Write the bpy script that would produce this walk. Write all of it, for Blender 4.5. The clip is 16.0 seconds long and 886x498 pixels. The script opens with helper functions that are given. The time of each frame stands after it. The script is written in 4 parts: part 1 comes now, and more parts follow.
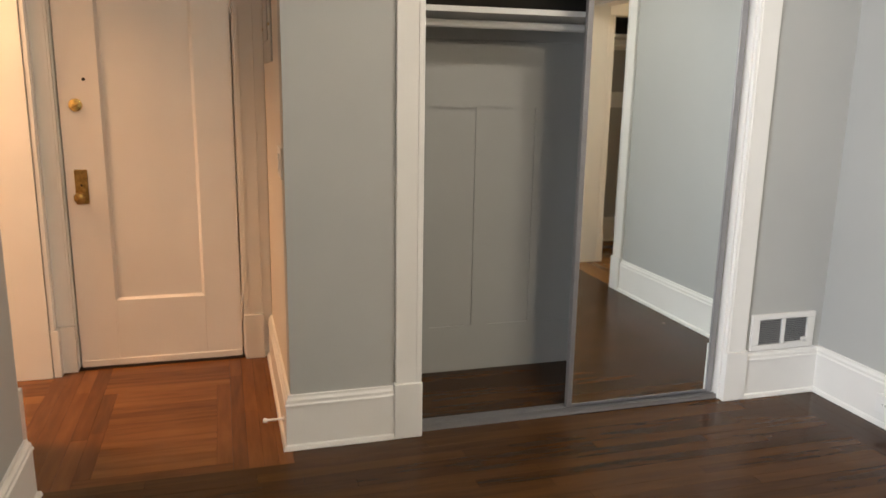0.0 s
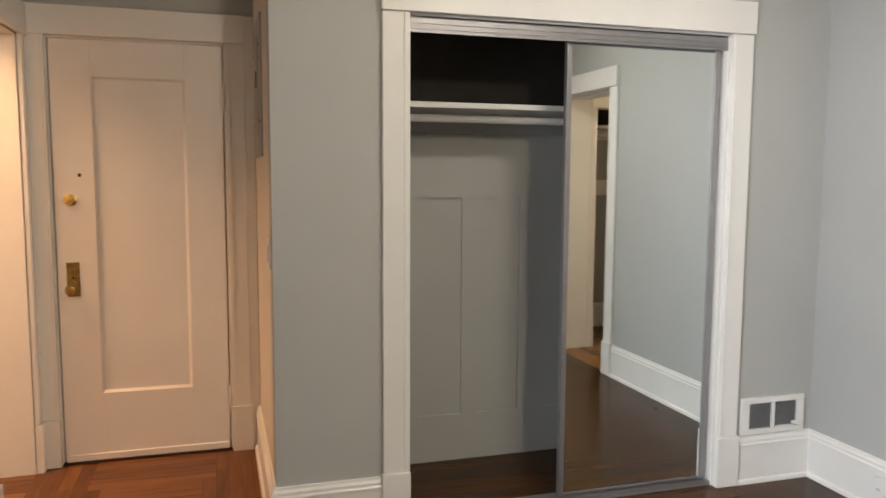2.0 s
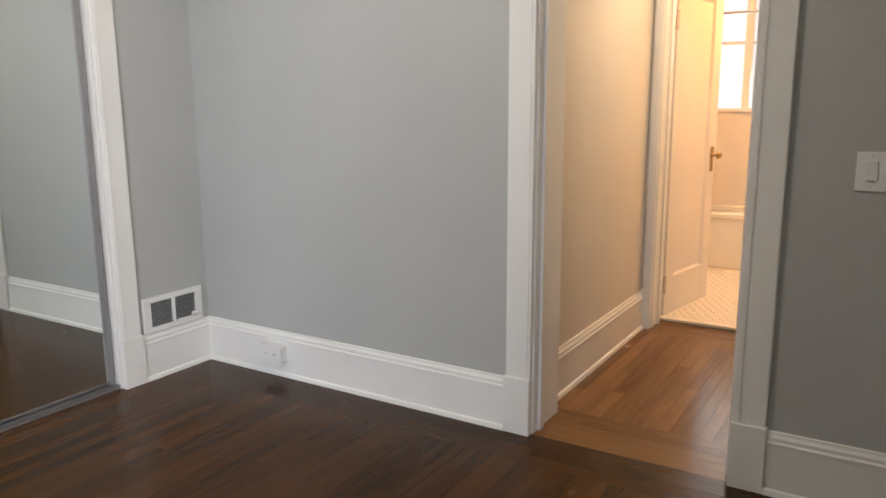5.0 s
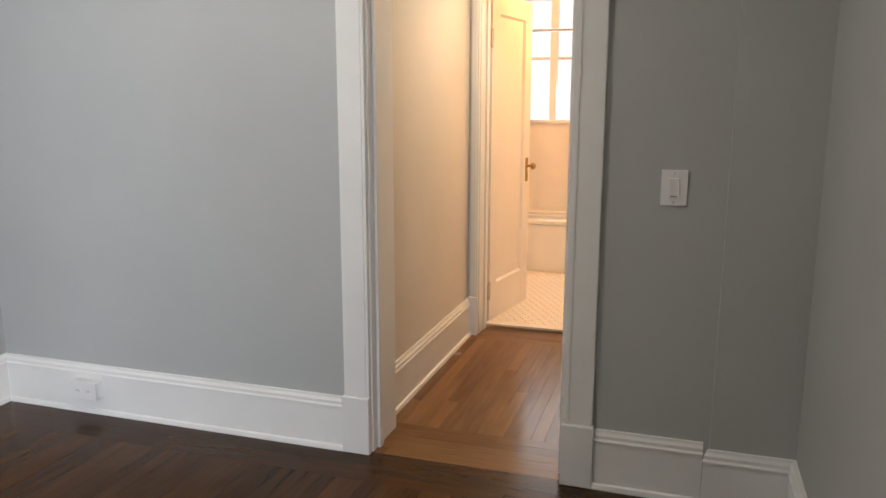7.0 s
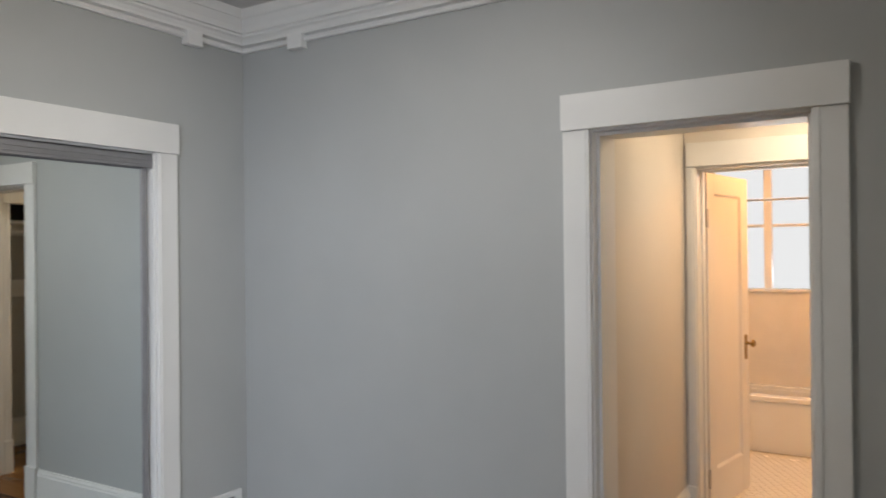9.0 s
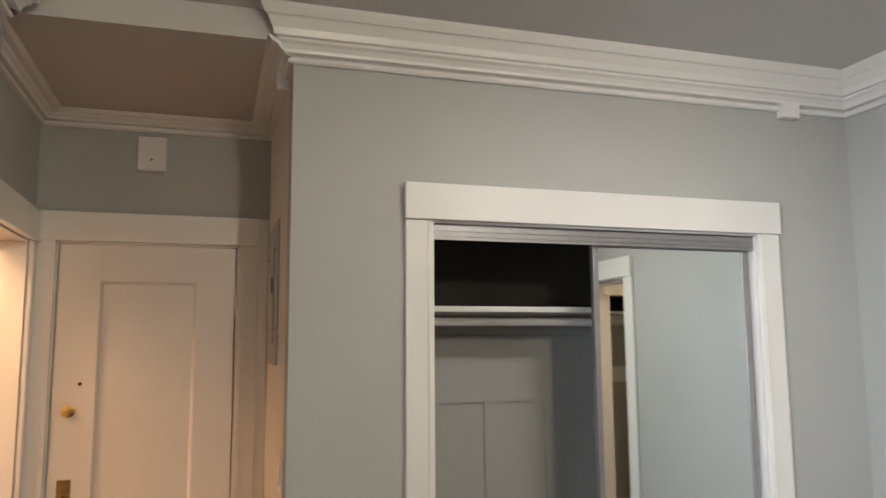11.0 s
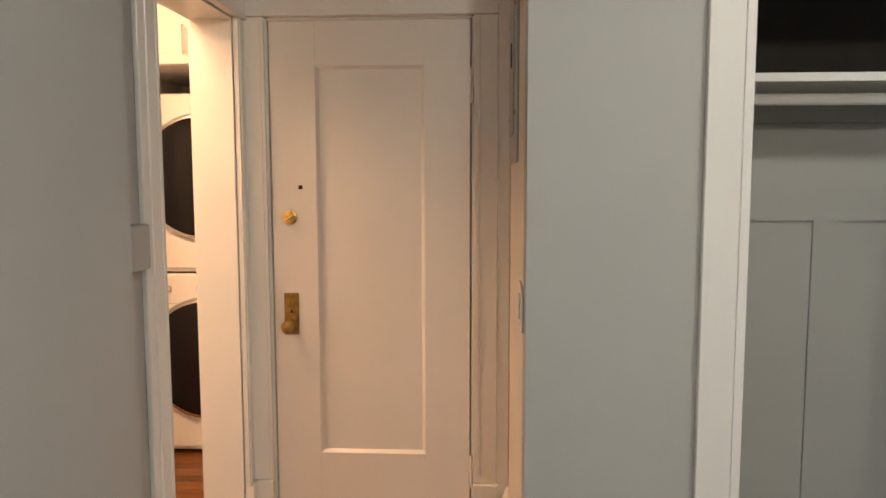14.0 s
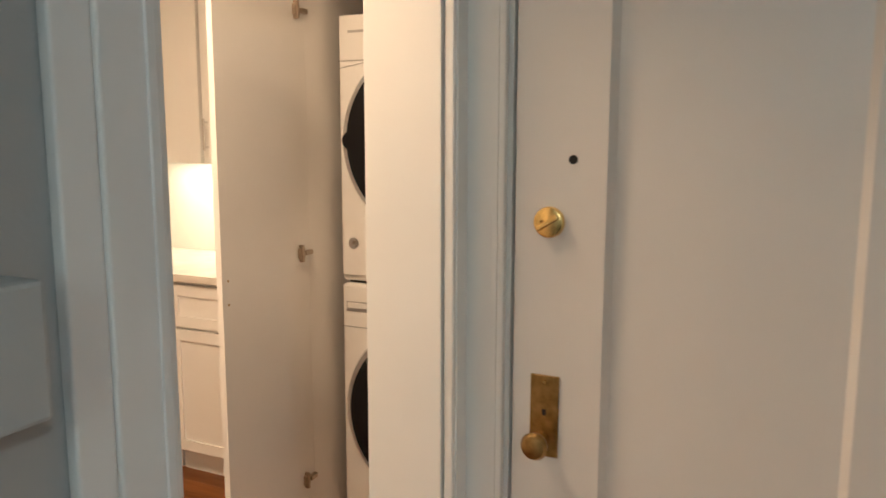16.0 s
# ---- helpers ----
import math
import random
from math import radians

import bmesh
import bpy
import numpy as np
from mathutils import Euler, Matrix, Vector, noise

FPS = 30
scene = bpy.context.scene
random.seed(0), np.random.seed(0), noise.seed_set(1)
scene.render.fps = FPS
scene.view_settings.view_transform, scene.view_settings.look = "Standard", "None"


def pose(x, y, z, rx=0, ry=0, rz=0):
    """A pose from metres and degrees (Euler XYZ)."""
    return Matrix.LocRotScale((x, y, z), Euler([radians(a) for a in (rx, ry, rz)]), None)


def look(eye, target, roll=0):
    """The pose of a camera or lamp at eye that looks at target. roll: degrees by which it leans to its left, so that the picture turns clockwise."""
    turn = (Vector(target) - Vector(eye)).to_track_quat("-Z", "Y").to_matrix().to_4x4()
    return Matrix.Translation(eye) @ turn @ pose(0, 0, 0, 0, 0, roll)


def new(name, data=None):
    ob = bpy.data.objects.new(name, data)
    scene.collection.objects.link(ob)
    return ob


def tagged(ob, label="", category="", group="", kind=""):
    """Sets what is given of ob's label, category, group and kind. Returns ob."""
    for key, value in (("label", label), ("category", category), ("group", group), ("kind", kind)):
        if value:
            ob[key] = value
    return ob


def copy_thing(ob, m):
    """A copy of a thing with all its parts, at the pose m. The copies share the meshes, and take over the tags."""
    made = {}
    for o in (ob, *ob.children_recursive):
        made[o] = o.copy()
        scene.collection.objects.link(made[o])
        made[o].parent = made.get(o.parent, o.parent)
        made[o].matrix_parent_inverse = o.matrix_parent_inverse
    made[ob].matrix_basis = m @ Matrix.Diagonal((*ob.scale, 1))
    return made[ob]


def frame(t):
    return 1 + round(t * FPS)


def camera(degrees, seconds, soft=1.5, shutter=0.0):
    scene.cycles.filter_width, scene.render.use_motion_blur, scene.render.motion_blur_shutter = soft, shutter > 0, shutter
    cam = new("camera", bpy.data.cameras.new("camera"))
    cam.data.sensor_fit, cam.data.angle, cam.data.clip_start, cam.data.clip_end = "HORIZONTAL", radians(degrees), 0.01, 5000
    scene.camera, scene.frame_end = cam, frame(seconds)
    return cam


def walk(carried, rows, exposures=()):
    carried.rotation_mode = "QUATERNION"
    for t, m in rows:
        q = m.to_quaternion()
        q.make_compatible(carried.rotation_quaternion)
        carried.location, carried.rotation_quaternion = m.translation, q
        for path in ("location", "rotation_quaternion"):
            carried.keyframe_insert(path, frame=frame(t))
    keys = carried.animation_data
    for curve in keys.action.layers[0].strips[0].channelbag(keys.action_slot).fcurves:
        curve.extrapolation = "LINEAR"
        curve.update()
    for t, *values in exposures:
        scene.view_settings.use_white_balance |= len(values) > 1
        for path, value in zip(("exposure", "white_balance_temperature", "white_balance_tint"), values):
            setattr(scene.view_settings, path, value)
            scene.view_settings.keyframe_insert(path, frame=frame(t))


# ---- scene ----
cam = camera(60.8, 16.0, shutter=0.2)
PATH = [
    (0, (0.07, 0.294, 1.42), (0.621, 2.169, 0.994), 1.0),
    (0.5, (0.071, 0.274, 1.466), (0.54, 2.193, 1.157), 0.9),
    (1, (0.094, 0.253, 1.474), (0.539, 2.193, 1.279), 0.7),
    (1.5, (0.099, 0.249, 1.465), (0.551, 2.19, 1.303), 0.5),
    (2, (0.09, 0.241, 1.43), (0.662, 2.147, 1.232), 0.3),
    (2.5, (0.082, 0.207, 1.381), (0.923, 2.0, 1.102), 0.1),
    (3, (0.077, 0.216, 1.36), (1.181, 1.847, 1.013), 0.2),
    (3.5, (0.139, 0.159, 1.352), (1.423, 1.646, 0.975), -0.1),
    (4, (0.164, 0.123, 1.352), (1.618, 1.44, 0.963), -0.2),
    (4.5, (0.172, 0.084, 1.324), (1.737, 1.27, 0.942), -0.3),
    (5, (0.184, 0.053, 1.326), (1.853, 1.083, 0.939), -0.4),
    (5.2, (0.194, 0.037, 1.332), (1.903, 0.999, 0.941), -0.5),
    (7.3, (0.177, 0.122, 1.402), (2.052, 0.71, 1.028), 0.1),
    (7.5, (0.188, 0.116, 1.425), (2.063, 0.706, 1.053), -0.0),
    (8, (0.202, 0.064, 1.466), (2.064, 0.721, 1.152), -0.2),
    (8.5, (0.121, 0.156, 1.506), (1.953, 0.941, 1.339), -0.3),
    (9, (0.056, 0.21, 1.588), (1.753, 1.269, 1.592), -0.6),
    (9.5, (0.005, 0.271, 1.588), (1.508, 1.582, 1.747), -0.8),
    (10, (0.019, 0.281, 1.574), (1.237, 1.851, 1.804), -1.0),
    (10.2, (0.019, 0.3, 1.576), (1.106, 1.961, 1.818), -1.0),
    (12.3, (0.058, 0.553, 1.567), (0.105, 2.541, 1.785), -0.2),
    (12.5, (0.045, 0.551, 1.558), (0.065, 2.541, 1.751), -0.4),
    (13, (0.06, 0.63, 1.499), (0.026, 2.628, 1.583), -0.2),
    (13.5, (0.156, 0.924, 1.495), (0.073, 2.921, 1.407), -0.4),
    (14, (0.18, 1.271, 1.466), (0.075, 3.259, 1.268), -0.1),
    (14.5, (0.202, 1.66, 1.485), (-0.04, 3.629, 1.231), 0.1),
    (15, (0.076, 2.013, 1.496), (-0.338, 3.95, 1.219), -0.1),
    (15.5, (-0.03, 2.412, 1.471), (-0.606, 4.306, 1.19), -0.1),
    (16, (-0.155, 2.823, 1.445), (-0.994, 4.618, 1.167), 0.1),
]
EXPOSURES = [(0.0, 0.24, 7150, 12), (1.5, 0.12, 7100, 12), (3.5, 0.15, 7000, 14), (5.0, -0.05, 6900, 13), (7.5, -0.04, 6550, 12), (9.0, -0.42, 6400, 11), (10.0, -0.24, 6550, 10), (12.5, 0.27, 7100, 10), (13.5, 0.26, 6950, 10), (14.5, 0.26, 6250, 7), (15.3, 0.22, 5750, 1), (16.0, 0.0, 5250, -4)]
walk(cam, [(t, look(eye, target, roll)) for t, eye, target, roll in PATH], EXPOSURES)

# ---- world and lights ----
world = bpy.data.worlds.new("world")
scene.world = world
world.use_nodes = True
wn = world.node_tree
sky = wn.nodes.new("ShaderNodeTexSky")
sky.sky_type = "NISHITA"
sky.sun_disc = False
sky.sun_elevation, sky.sun_rotation = radians(35), radians(200)
wn.nodes["Background"].inputs[1].default_value = 0.1
wn.links.new(sky.outputs[0], wn.nodes["Background"].inputs[0])


def area(name, m, sx, sy, watts, color):
    d = bpy.data.lights.new(name, "AREA")
    d.shape, d.size, d.size_y, d.energy, d.color = "RECTANGLE", sx, sy, watts, color
    ob = new(name, d)
    ob.matrix_world = m
    return ob


def bulb(name, x, y, z, watts, color, r=0.08):
    d = bpy.data.lights.new(name, "POINT")
    d.energy, d.color, d.shadow_soft_size = watts, color, r
    ob = new(name, d)
    ob.location = (x, y, z)
    return ob


WARM = (1.0, 0.66, 0.36)
area("window_light_living", look((-3.55, -0.7, 1.55), (-2.5, -0.4, 1.5)), 1.5, 1.5, 240, (0.76, 0.85, 1.0))
area("window_light_bath", look((6.80, 1.05, 1.78), (5.8, 1.05, 1.5)), 0.8, 1.0, 9, (0.95, 0.97, 1.0))
area("room_lamp", look((1.52, 1.66, 2.68), (1.52, 1.661, 1.0)), 0.3, 0.3, 11, (1.0, 0.95, 0.85))
# unseen fill lamp, added to brighten the entry door and the walls
bulb("dining_bulb", 0.88, -0.95, 2.62, 100, (1.0, 0.88, 0.72), 0.12)
area("hall_lamp", look((3.95, 0.62, 2.405), (3.95, 0.621, 1.0)), 0.22, 0.22, 12, (1.0, 0.80, 0.56))
bulb("bath_bulb", 5.5, 0.55, 2.3, 46, (1.0, 0.48, 0.15))
area("kitchen_panel_light", look((-1.70, 3.72, 2.59), (-1.66, 3.72, 1.0)), 0.3, 1.2, 62, (1.0, 0.56, 0.30))
area("cabinet_light", look((-2.4, 5.62, 1.335), (-2.4, 5.72, 0.9)), 1.3, 0.06, 7, (1.0, 0.78, 0.50))

# ---- materials ----
def mat(name, color, rough=0.5, metal=0.0, vary=0.06, scale=6.0, bump=0.0, bscale=250.0, coat=0.0, rvary=0.08, spec=0.5):
    m = bpy.data.materials.new(name)
    m.use_nodes = True
    nt = m.node_tree
    b = nt.nodes["Principled BSDF"]
    tc = nt.nodes.new("ShaderNodeTexCoord")
    n1 = nt.nodes.new("ShaderNodeTexNoise")
    n1.inputs["Scale"].default_value, n1.inputs["Detail"].default_value = scale, 5
    nt.links.new(tc.outputs["Object"], n1.inputs["Vector"])
    ramp = nt.nodes.new("ShaderNodeValToRGB")
    ramp.color_ramp.elements[0].position, ramp.color_ramp.elements[1].position = 0.3, 0.7
    for e, k in zip(ramp.color_ramp.elements, (1 - vary, 1 + vary)):
        e.color = (*[min(1, c * k) for c in color], 1)
    nt.links.new(n1.outputs["Fac"], ramp.inputs["Fac"])
    nt.links.new(ramp.outputs["Color"], b.inputs["Base Color"])
    mr = nt.nodes.new("ShaderNodeMapRange")
    mr.inputs["To Min"].default_value, mr.inputs["To Max"].default_value = max(0.02, rough - rvary), min(1, rough + rvary)
    nt.links.new(n1.outputs["Fac"], mr.inputs["Value"])
    nt.links.new(mr.outputs["Result"], b.inputs["Roughness"])
    b.inputs["Metallic"].default_value = metal
    b.inputs["Coat Weight"].default_value = coat
    b.inputs["Specular IOR Level"].default_value = spec
    if bump:
        n2 = nt.nodes.new("ShaderNodeTexNoise")
        n2.inputs["Scale"].default_value, n2.inputs["Detail"].default_value = bscale, 3
        nt.links.new(tc.outputs["Object"], n2.inputs["Vector"])
        bp = nt.nodes.new("ShaderNodeBump")
        bp.inputs["Strength"].default_value, bp.inputs["Distance"].default_value = bump, 0.002
        nt.links.new(n2.outputs["Fac"], bp.inputs["Height"])
        nt.links.new(bp.outputs["Normal"], b.inputs["Normal"])
    return m


def wood(name, dark, light, along_y=False, rough=0.2, spec=0.18):
    """Varnished strip boards: each piece has its own tone, with grain drawn out along the board."""
    m = bpy.data.materials.new(name)
    m.use_nodes = True
    nt = m.node_tree
    b = nt.nodes["Principled BSDF"]
    b.inputs["Specular IOR Level"].default_value = spec
    geo = nt.nodes.new("ShaderNodeNewGeometry")
    info = nt.nodes.new("ShaderNodeObjectInfo")
    mp = nt.nodes.new("ShaderNodeMapping")
    mp.inputs["Scale"].default_value = (14, 1.6, 1) if along_y else (1.6, 14, 1)
    nt.links.new(geo.outputs["Position"], mp.inputs["Vector"])
    n1 = nt.nodes.new("ShaderNodeTexNoise")
    n1.inputs["Scale"].default_value, n1.inputs["Detail"].default_value, n1.inputs["Roughness"].default_value = 2.2, 4, 0.55
    nt.links.new(mp.outputs["Vector"], n1.inputs["Vector"])
    add = nt.nodes.new("ShaderNodeMath")
    add.operation = "ADD"
    nt.links.new(info.outputs["Random"], add.inputs[0])
    nt.links.new(geo.outputs["Random Per Island"], add.inputs[1])
    fr = nt.nodes.new("ShaderNodeMath")
    fr.operation = "FRACT"
    nt.links.new(add.outputs[0], fr.inputs[0])
    mix = nt.nodes.new("ShaderNodeMath")
    mix.operation = "MULTIPLY_ADD"
    mix.inputs[1].default_value = 0.30
    nt.links.new(fr.outputs[0], mix.inputs[0])
    sc = nt.nodes.new("ShaderNodeMath")
    sc.operation = "MULTIPLY_ADD"
    sc.inputs[1].default_value, sc.inputs[2].default_value = 0.55, 0.05
    nt.links.new(n1.outputs["Fac"], sc.inputs[0])
    nt.links.new(sc.outputs[0], mix.inputs[2])
    ramp = nt.nodes.new("ShaderNodeValToRGB")
    ramp.color_ramp.elements[0].color, ramp.color_ramp.elements[1].color = (*dark, 1), (*light, 1)
    ramp.color_ramp.elements[0].position, ramp.color_ramp.elements[1].position = 0.12, 0.9
    nt.links.new(mix.outputs[0], ramp.inputs["Fac"])
    nt.links.new(ramp.outputs["Color"], b.inputs["Base Color"])
    n2 = nt.nodes.new("ShaderNodeTexNoise")
    n2.inputs["Scale"].default_value = 3.5
    nt.links.new(geo.outputs["Position"], n2.inputs["Vector"])
    mr = nt.nodes.new("ShaderNodeMapRange")
    mr.inputs["To Min"].default_value, mr.inputs["To Max"].default_value = rough - 0.06, rough + 0.12
    nt.links.new(n2.outputs["Fac"], mr.inputs["Value"])
    nt.links.new(mr.outputs["Result"], b.inputs["Roughness"])
    bp = nt.nodes.new("ShaderNodeBump")
    bp.inputs["Strength"].default_value, bp.inputs["Distance"].default_value = 0.12, 0.002
    nt.links.new(n1.outputs["Fac"], bp.inputs["Height"])
    nt.links.new(bp.outputs["Normal"], b.inputs["Normal"])
    return m


def glow(name, color, strength):
    m = bpy.data.materials.new(name)
    m.use_nodes = True
    nt = m.node_tree
    e = nt.nodes.new("ShaderNodeEmission")
    e.inputs[0].default_value, e.inputs[1].default_value = (*color, 1), strength
    nt.links.new(e.outputs[0], nt.nodes["Material Output"].inputs[0])
    return m


PAINT = mat("grey_wall_paint", (0.437, 0.450, 0.442), 0.55, vary=0.025, scale=2.5, bump=0.12, bscale=160)
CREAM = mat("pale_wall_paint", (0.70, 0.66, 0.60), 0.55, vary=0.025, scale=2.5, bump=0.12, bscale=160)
CEIL = mat("ceiling_paint", (0.62, 0.61, 0.60), 0.7, vary=0.02, scale=2, bump=0.1, bscale=120)
TRIM = mat("white_trim_paint", (0.79, 0.79, 0.77), 0.32, vary=0.02, scale=5, bump=0.06, bscale=60)
DOORP = mat("white_door_paint", (0.78, 0.76, 0.74), 0.36, vary=0.02, scale=4, bump=0.07, bscale=70)
BRASS = mat("brass", (0.80, 0.58, 0.22), 0.22, 1.0, vary=0.12, scale=30)
OLDBRASS = mat("aged_brass", (0.36, 0.24, 0.09), 0.38, 1.0, vary=0.35, scale=45, bump=0.2, bscale=90)
STEEL = mat("brushed_metal", (0.50, 0.50, 0.51), 0.35, 1.0, vary=0.05, scale=20)
TRACK = mat("grey_track_metal", (0.34, 0.34, 0.35), 0.4, 0.7, vary=0.06, scale=20)
CHROME = mat("chrome", (0.75, 0.75, 0.76), 0.12, 1.0, vary=0.03)
NICKEL = mat("dark_nickel", (0.46, 0.39, 0.31), 0.35, 1.0, vary=0.2, scale=60)
MIRROR = mat("mirror_glass", (0.86, 0.90, 0.88), 0.02, 1.0, vary=0.0, rvary=0.0)
PLASTIC = mat("white_plastic", (0.78, 0.78, 0.77), 0.35, vary=0.02)
DARK = mat("dark_gap", (0.02, 0.02, 0.02), 0.8)
GRILL = mat("vent_shadow", (0.06, 0.06, 0.06), 0.6)
BLACKGLASS = mat("black_door_glass", (0.010, 0.010, 0.012), 0.05, vary=0.0, rvary=0.02, spec=0.25)
ENAMEL = mat("white_enamel", (0.82, 0.82, 0.81), 0.2, vary=0.015)
STONE = mat("pale_counter_stone", (0.72, 0.68, 0.62), 0.2, vary=0.08, scale=14)
TILEW = mat("white_wall_tile", (0.82, 0.78, 0.72), 0.18, vary=0.03)
HEX = mat("cream_floor_tile", (0.80, 0.75, 0.66), 0.25, vary=0.06, scale=9)
GROUT = mat("tan_grout", (0.42, 0.36, 0.28), 0.8, vary=0.1, scale=30)
PORCELAIN = mat("porcelain", (0.85, 0.84, 0.81), 0.12, vary=0.01)
SUB = mat("floor_gap_dark", (0.018, 0.010, 0.006), 0.6)
DFLOOR = wood("dark_walnut_boards", (0.016, 0.0068, 0.0020), (0.108, 0.044, 0.0125))
DFLOORY = wood("dark_walnut_boards_border", (0.015, 0.0064, 0.0019), (0.076, 0.032, 0.0095), True)
RFLOOR = wood("red_oak_boards", (0.050, 0.018, 0.006), (0.30, 0.118, 0.036))
RFLOORY = wood("red_oak_boards_border", (0.055, 0.020, 0.007), (0.25, 0.096, 0.030), True)
OAK = wood("brown_oak_boards", (0.085, 0.038, 0.014), (0.32, 0.165, 0.062))
OAKY = wood("brown_oak_boards_border", (0.080, 0.036, 0.013), (0.27, 0.138, 0.052), True)
LAMPG = glow("lamp_glass_glow", (1.0, 0.95, 0.88), 20.0)
LAMPW = glow("warm_lamp_glass_glow", (1.0, 0.72, 0.42), 4.0)
SKYG = glow("bright_sky_beyond", (0.93, 0.97, 1.0), 3.2)
SKYB = glow("pale_sky_beyond", (0.97, 0.97, 0.95), 1.15)
SKYK = glow("dim_sky_beyond", (0.75, 0.85, 1.0), 1.2)

# ---- mesh helpers ----
def bx(bm, x0, x1, y0, y1, z0, z1, bev=0.0, seg=2):
    vs = bmesh.ops.create_cube(bm, size=1)["verts"]
    for v in vs:
        v.co = ((x0 + x1) / 2 + v.co.x * abs(x1 - x0), (y0 + y1) / 2 + v.co.y * abs(y1 - y0), (z0 + z1) / 2 + v.co.z * abs(z1 - z0))
    if bev:
        es = list({e for v in vs for e in v.link_edges})
        bmesh.ops.bevel(bm, geom=es, offset=bev, segments=seg, affect="EDGES", profile=0.5)
    return bm


def cyl(bm, p, axis, r, length, n=24, r2=None, bev=0.0):
    rot = {"x": Matrix.Rotation(radians(90), 4, "Y"), "y": Matrix.Rotation(radians(-90), 4, "X"), "z": Matrix.Identity(4)}[axis]
    ret = bmesh.ops.create_cone(bm, cap_ends=True, segments=n, radius1=r, radius2=r if r2 is None else r2, depth=length, matrix=Matrix.Translation(p) @ rot)
    if bev:
        es = [e for e in {e for v in ret["verts"] for e in v.link_edges} if any(len(f.verts) > 4 for f in e.link_faces)]
        bmesh.ops.bevel(bm, geom=es, offset=bev, segments=2, affect="EDGES", profile=0.5)
    return bm


def lathe(bm, p, axis, prof, n=28):
    """prof: (radius, height along the axis); capped at both ends."""
    rings = []
    for r, h in prof:
        ring = []
        for i in range(n):
            a = 2 * math.pi * i / n
            u, v = r * math.cos(a), r * math.sin(a)
            c = {"x": (h, u, v), "y": (v, h, u), "z": (u, v, h)}[axis]
            ring.append(bm.verts.new((p[0] + c[0], p[1] + c[1], p[2] + c[2])))
        rings.append(ring)
    for a, b in zip(rings, rings[1:]):
        for i in range(n):
            bm.faces.new((a[i], a[(i + 1) % n], b[(i + 1) % n], b[i]))
    bm.faces.new(rings[0][::-1])
    bm.faces.new(rings[-1])
    return bm


def sweep(bm, prof, axis, a0, a1, fx, m0=0.0, m1=0.0):
    """A moulding: prof of (proud, z) swept from a0 to a1 along an axis. fx(proud) gives the other coordinate; m0, m1 mitre the ends per unit proud."""
    ends = []
    for a, m in ((a0, m0), (a1, m1)):
        ends.append([bm.verts.new((a + m * p, fx(p), z) if axis == "x" else (fx(p), a + m * p, z)) for p, z in prof])
    n = len(prof)
    for i in range(n):
        j = (i + 1) % n
        bm.faces.new((ends[0][i], ends[0][j], ends[1][j], ends[1][i]))
    bm.faces.new(ends[0][::-1])
    bm.faces.new(ends[1])
    bmesh.ops.recalc_face_normals(bm, faces=bm.faces)
    return bm


def link(name, bm, material, smooth=False):
    me = bpy.data.meshes.new(name)
    bmesh.ops.recalc_face_normals(bm, faces=bm.faces)
    bm.to_mesh(me)
    bm.free()
    me.materials.append(material)
    if smooth:
        for p in me.polygons:
            p.use_smooth = True
        me.set_sharp_from_angle(angle=radians(40))
    return new(name, me)


def struct(name, bm, material, label, category, smooth=False):
    return tagged(link(name, bm, material, smooth), label, category, kind="structure")


def part(name, bm, material, parent, label="", smooth=False):
    ob = link(name, bm, material, smooth)
    ob.parent = parent
    if label:
        ob["label"] = label
    return ob


def thing(name, x, y, z, label, category, group="", kind=""):
    ob = new(name)
    ob.empty_display_size = 0.05
    ob.location = (x, y, z)
    return tagged(ob, label, category, group, kind)


def B(*boxes, bev=0.0):
    bm = bmesh.new()
    for b in boxes:
        bx(bm, *b, bev=bev)
    return bm


def rel(ob, x, y, z):
    """Parts are modelled in the world; this shifts one to its parent's origin."""
    ob.matrix_parent_inverse = Matrix.Translation((-x, -y, -z))
    return ob


# ---- plan ----
C = 3.11        # closet wall
R = 2.792       # wall with the hall doorway
D = 4.195       # entry door wall
A = 0.286       # right side of the entry
K = -0.755      # left side of the entry, with the kitchen opening
L = -0.615      # left wall of the room
LY = 2.935      # where the left wall ends
H = 2.775       # room ceiling
HA = 2.665      # entry ceiling
HH = 2.50       # hall ceiling
TOP = 2.95
T = 0.12
TE = 0.25       # thick wall with the hall doorway
HN = 1.325      # north side of the hall
TK = 0.165      # kitchen partition
CX0, CX1, CZ = 0.811, 2.257, 2.042      # closet opening
DY0, DY1, DZ = 0.489, 1.250, 2.042      # hall doorway
KY0, KY1, KZ = 3.405, 4.11, 2.05        # kitchen opening
EX0, EX1, EZ = -0.645, 0.131, 2.05      # entry door leaf
BX, BY0, BY1 = 4.46, 0.62, 1.262        # bath doorway
BT = 0.20

# ---- walls ----
struct("wall_north", B((A, CX0 - 0.012, C, C + T, 0, TOP), (CX1 + 0.012, R + T, C, C + T, 0, TOP), (CX0 - 0.012, CX1 + 0.012, C, C + T, CZ + 0.012, TOP)), PAINT, "smooth grey painted plaster wall round the closet", "wall")
struct("wall_east", B((R, R + TE, DY1 + 0.02, C, 0, TOP), (R, R + TE, -0.02, DY0 - 0.02, 0, TOP), (R, R + TE, DY0 - 0.02, DY1 + 0.02, DZ + 0.02, TOP)), PAINT, "smooth grey painted plaster wall with a hall doorway", "wall")
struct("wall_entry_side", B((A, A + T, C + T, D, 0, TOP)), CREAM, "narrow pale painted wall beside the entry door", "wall")
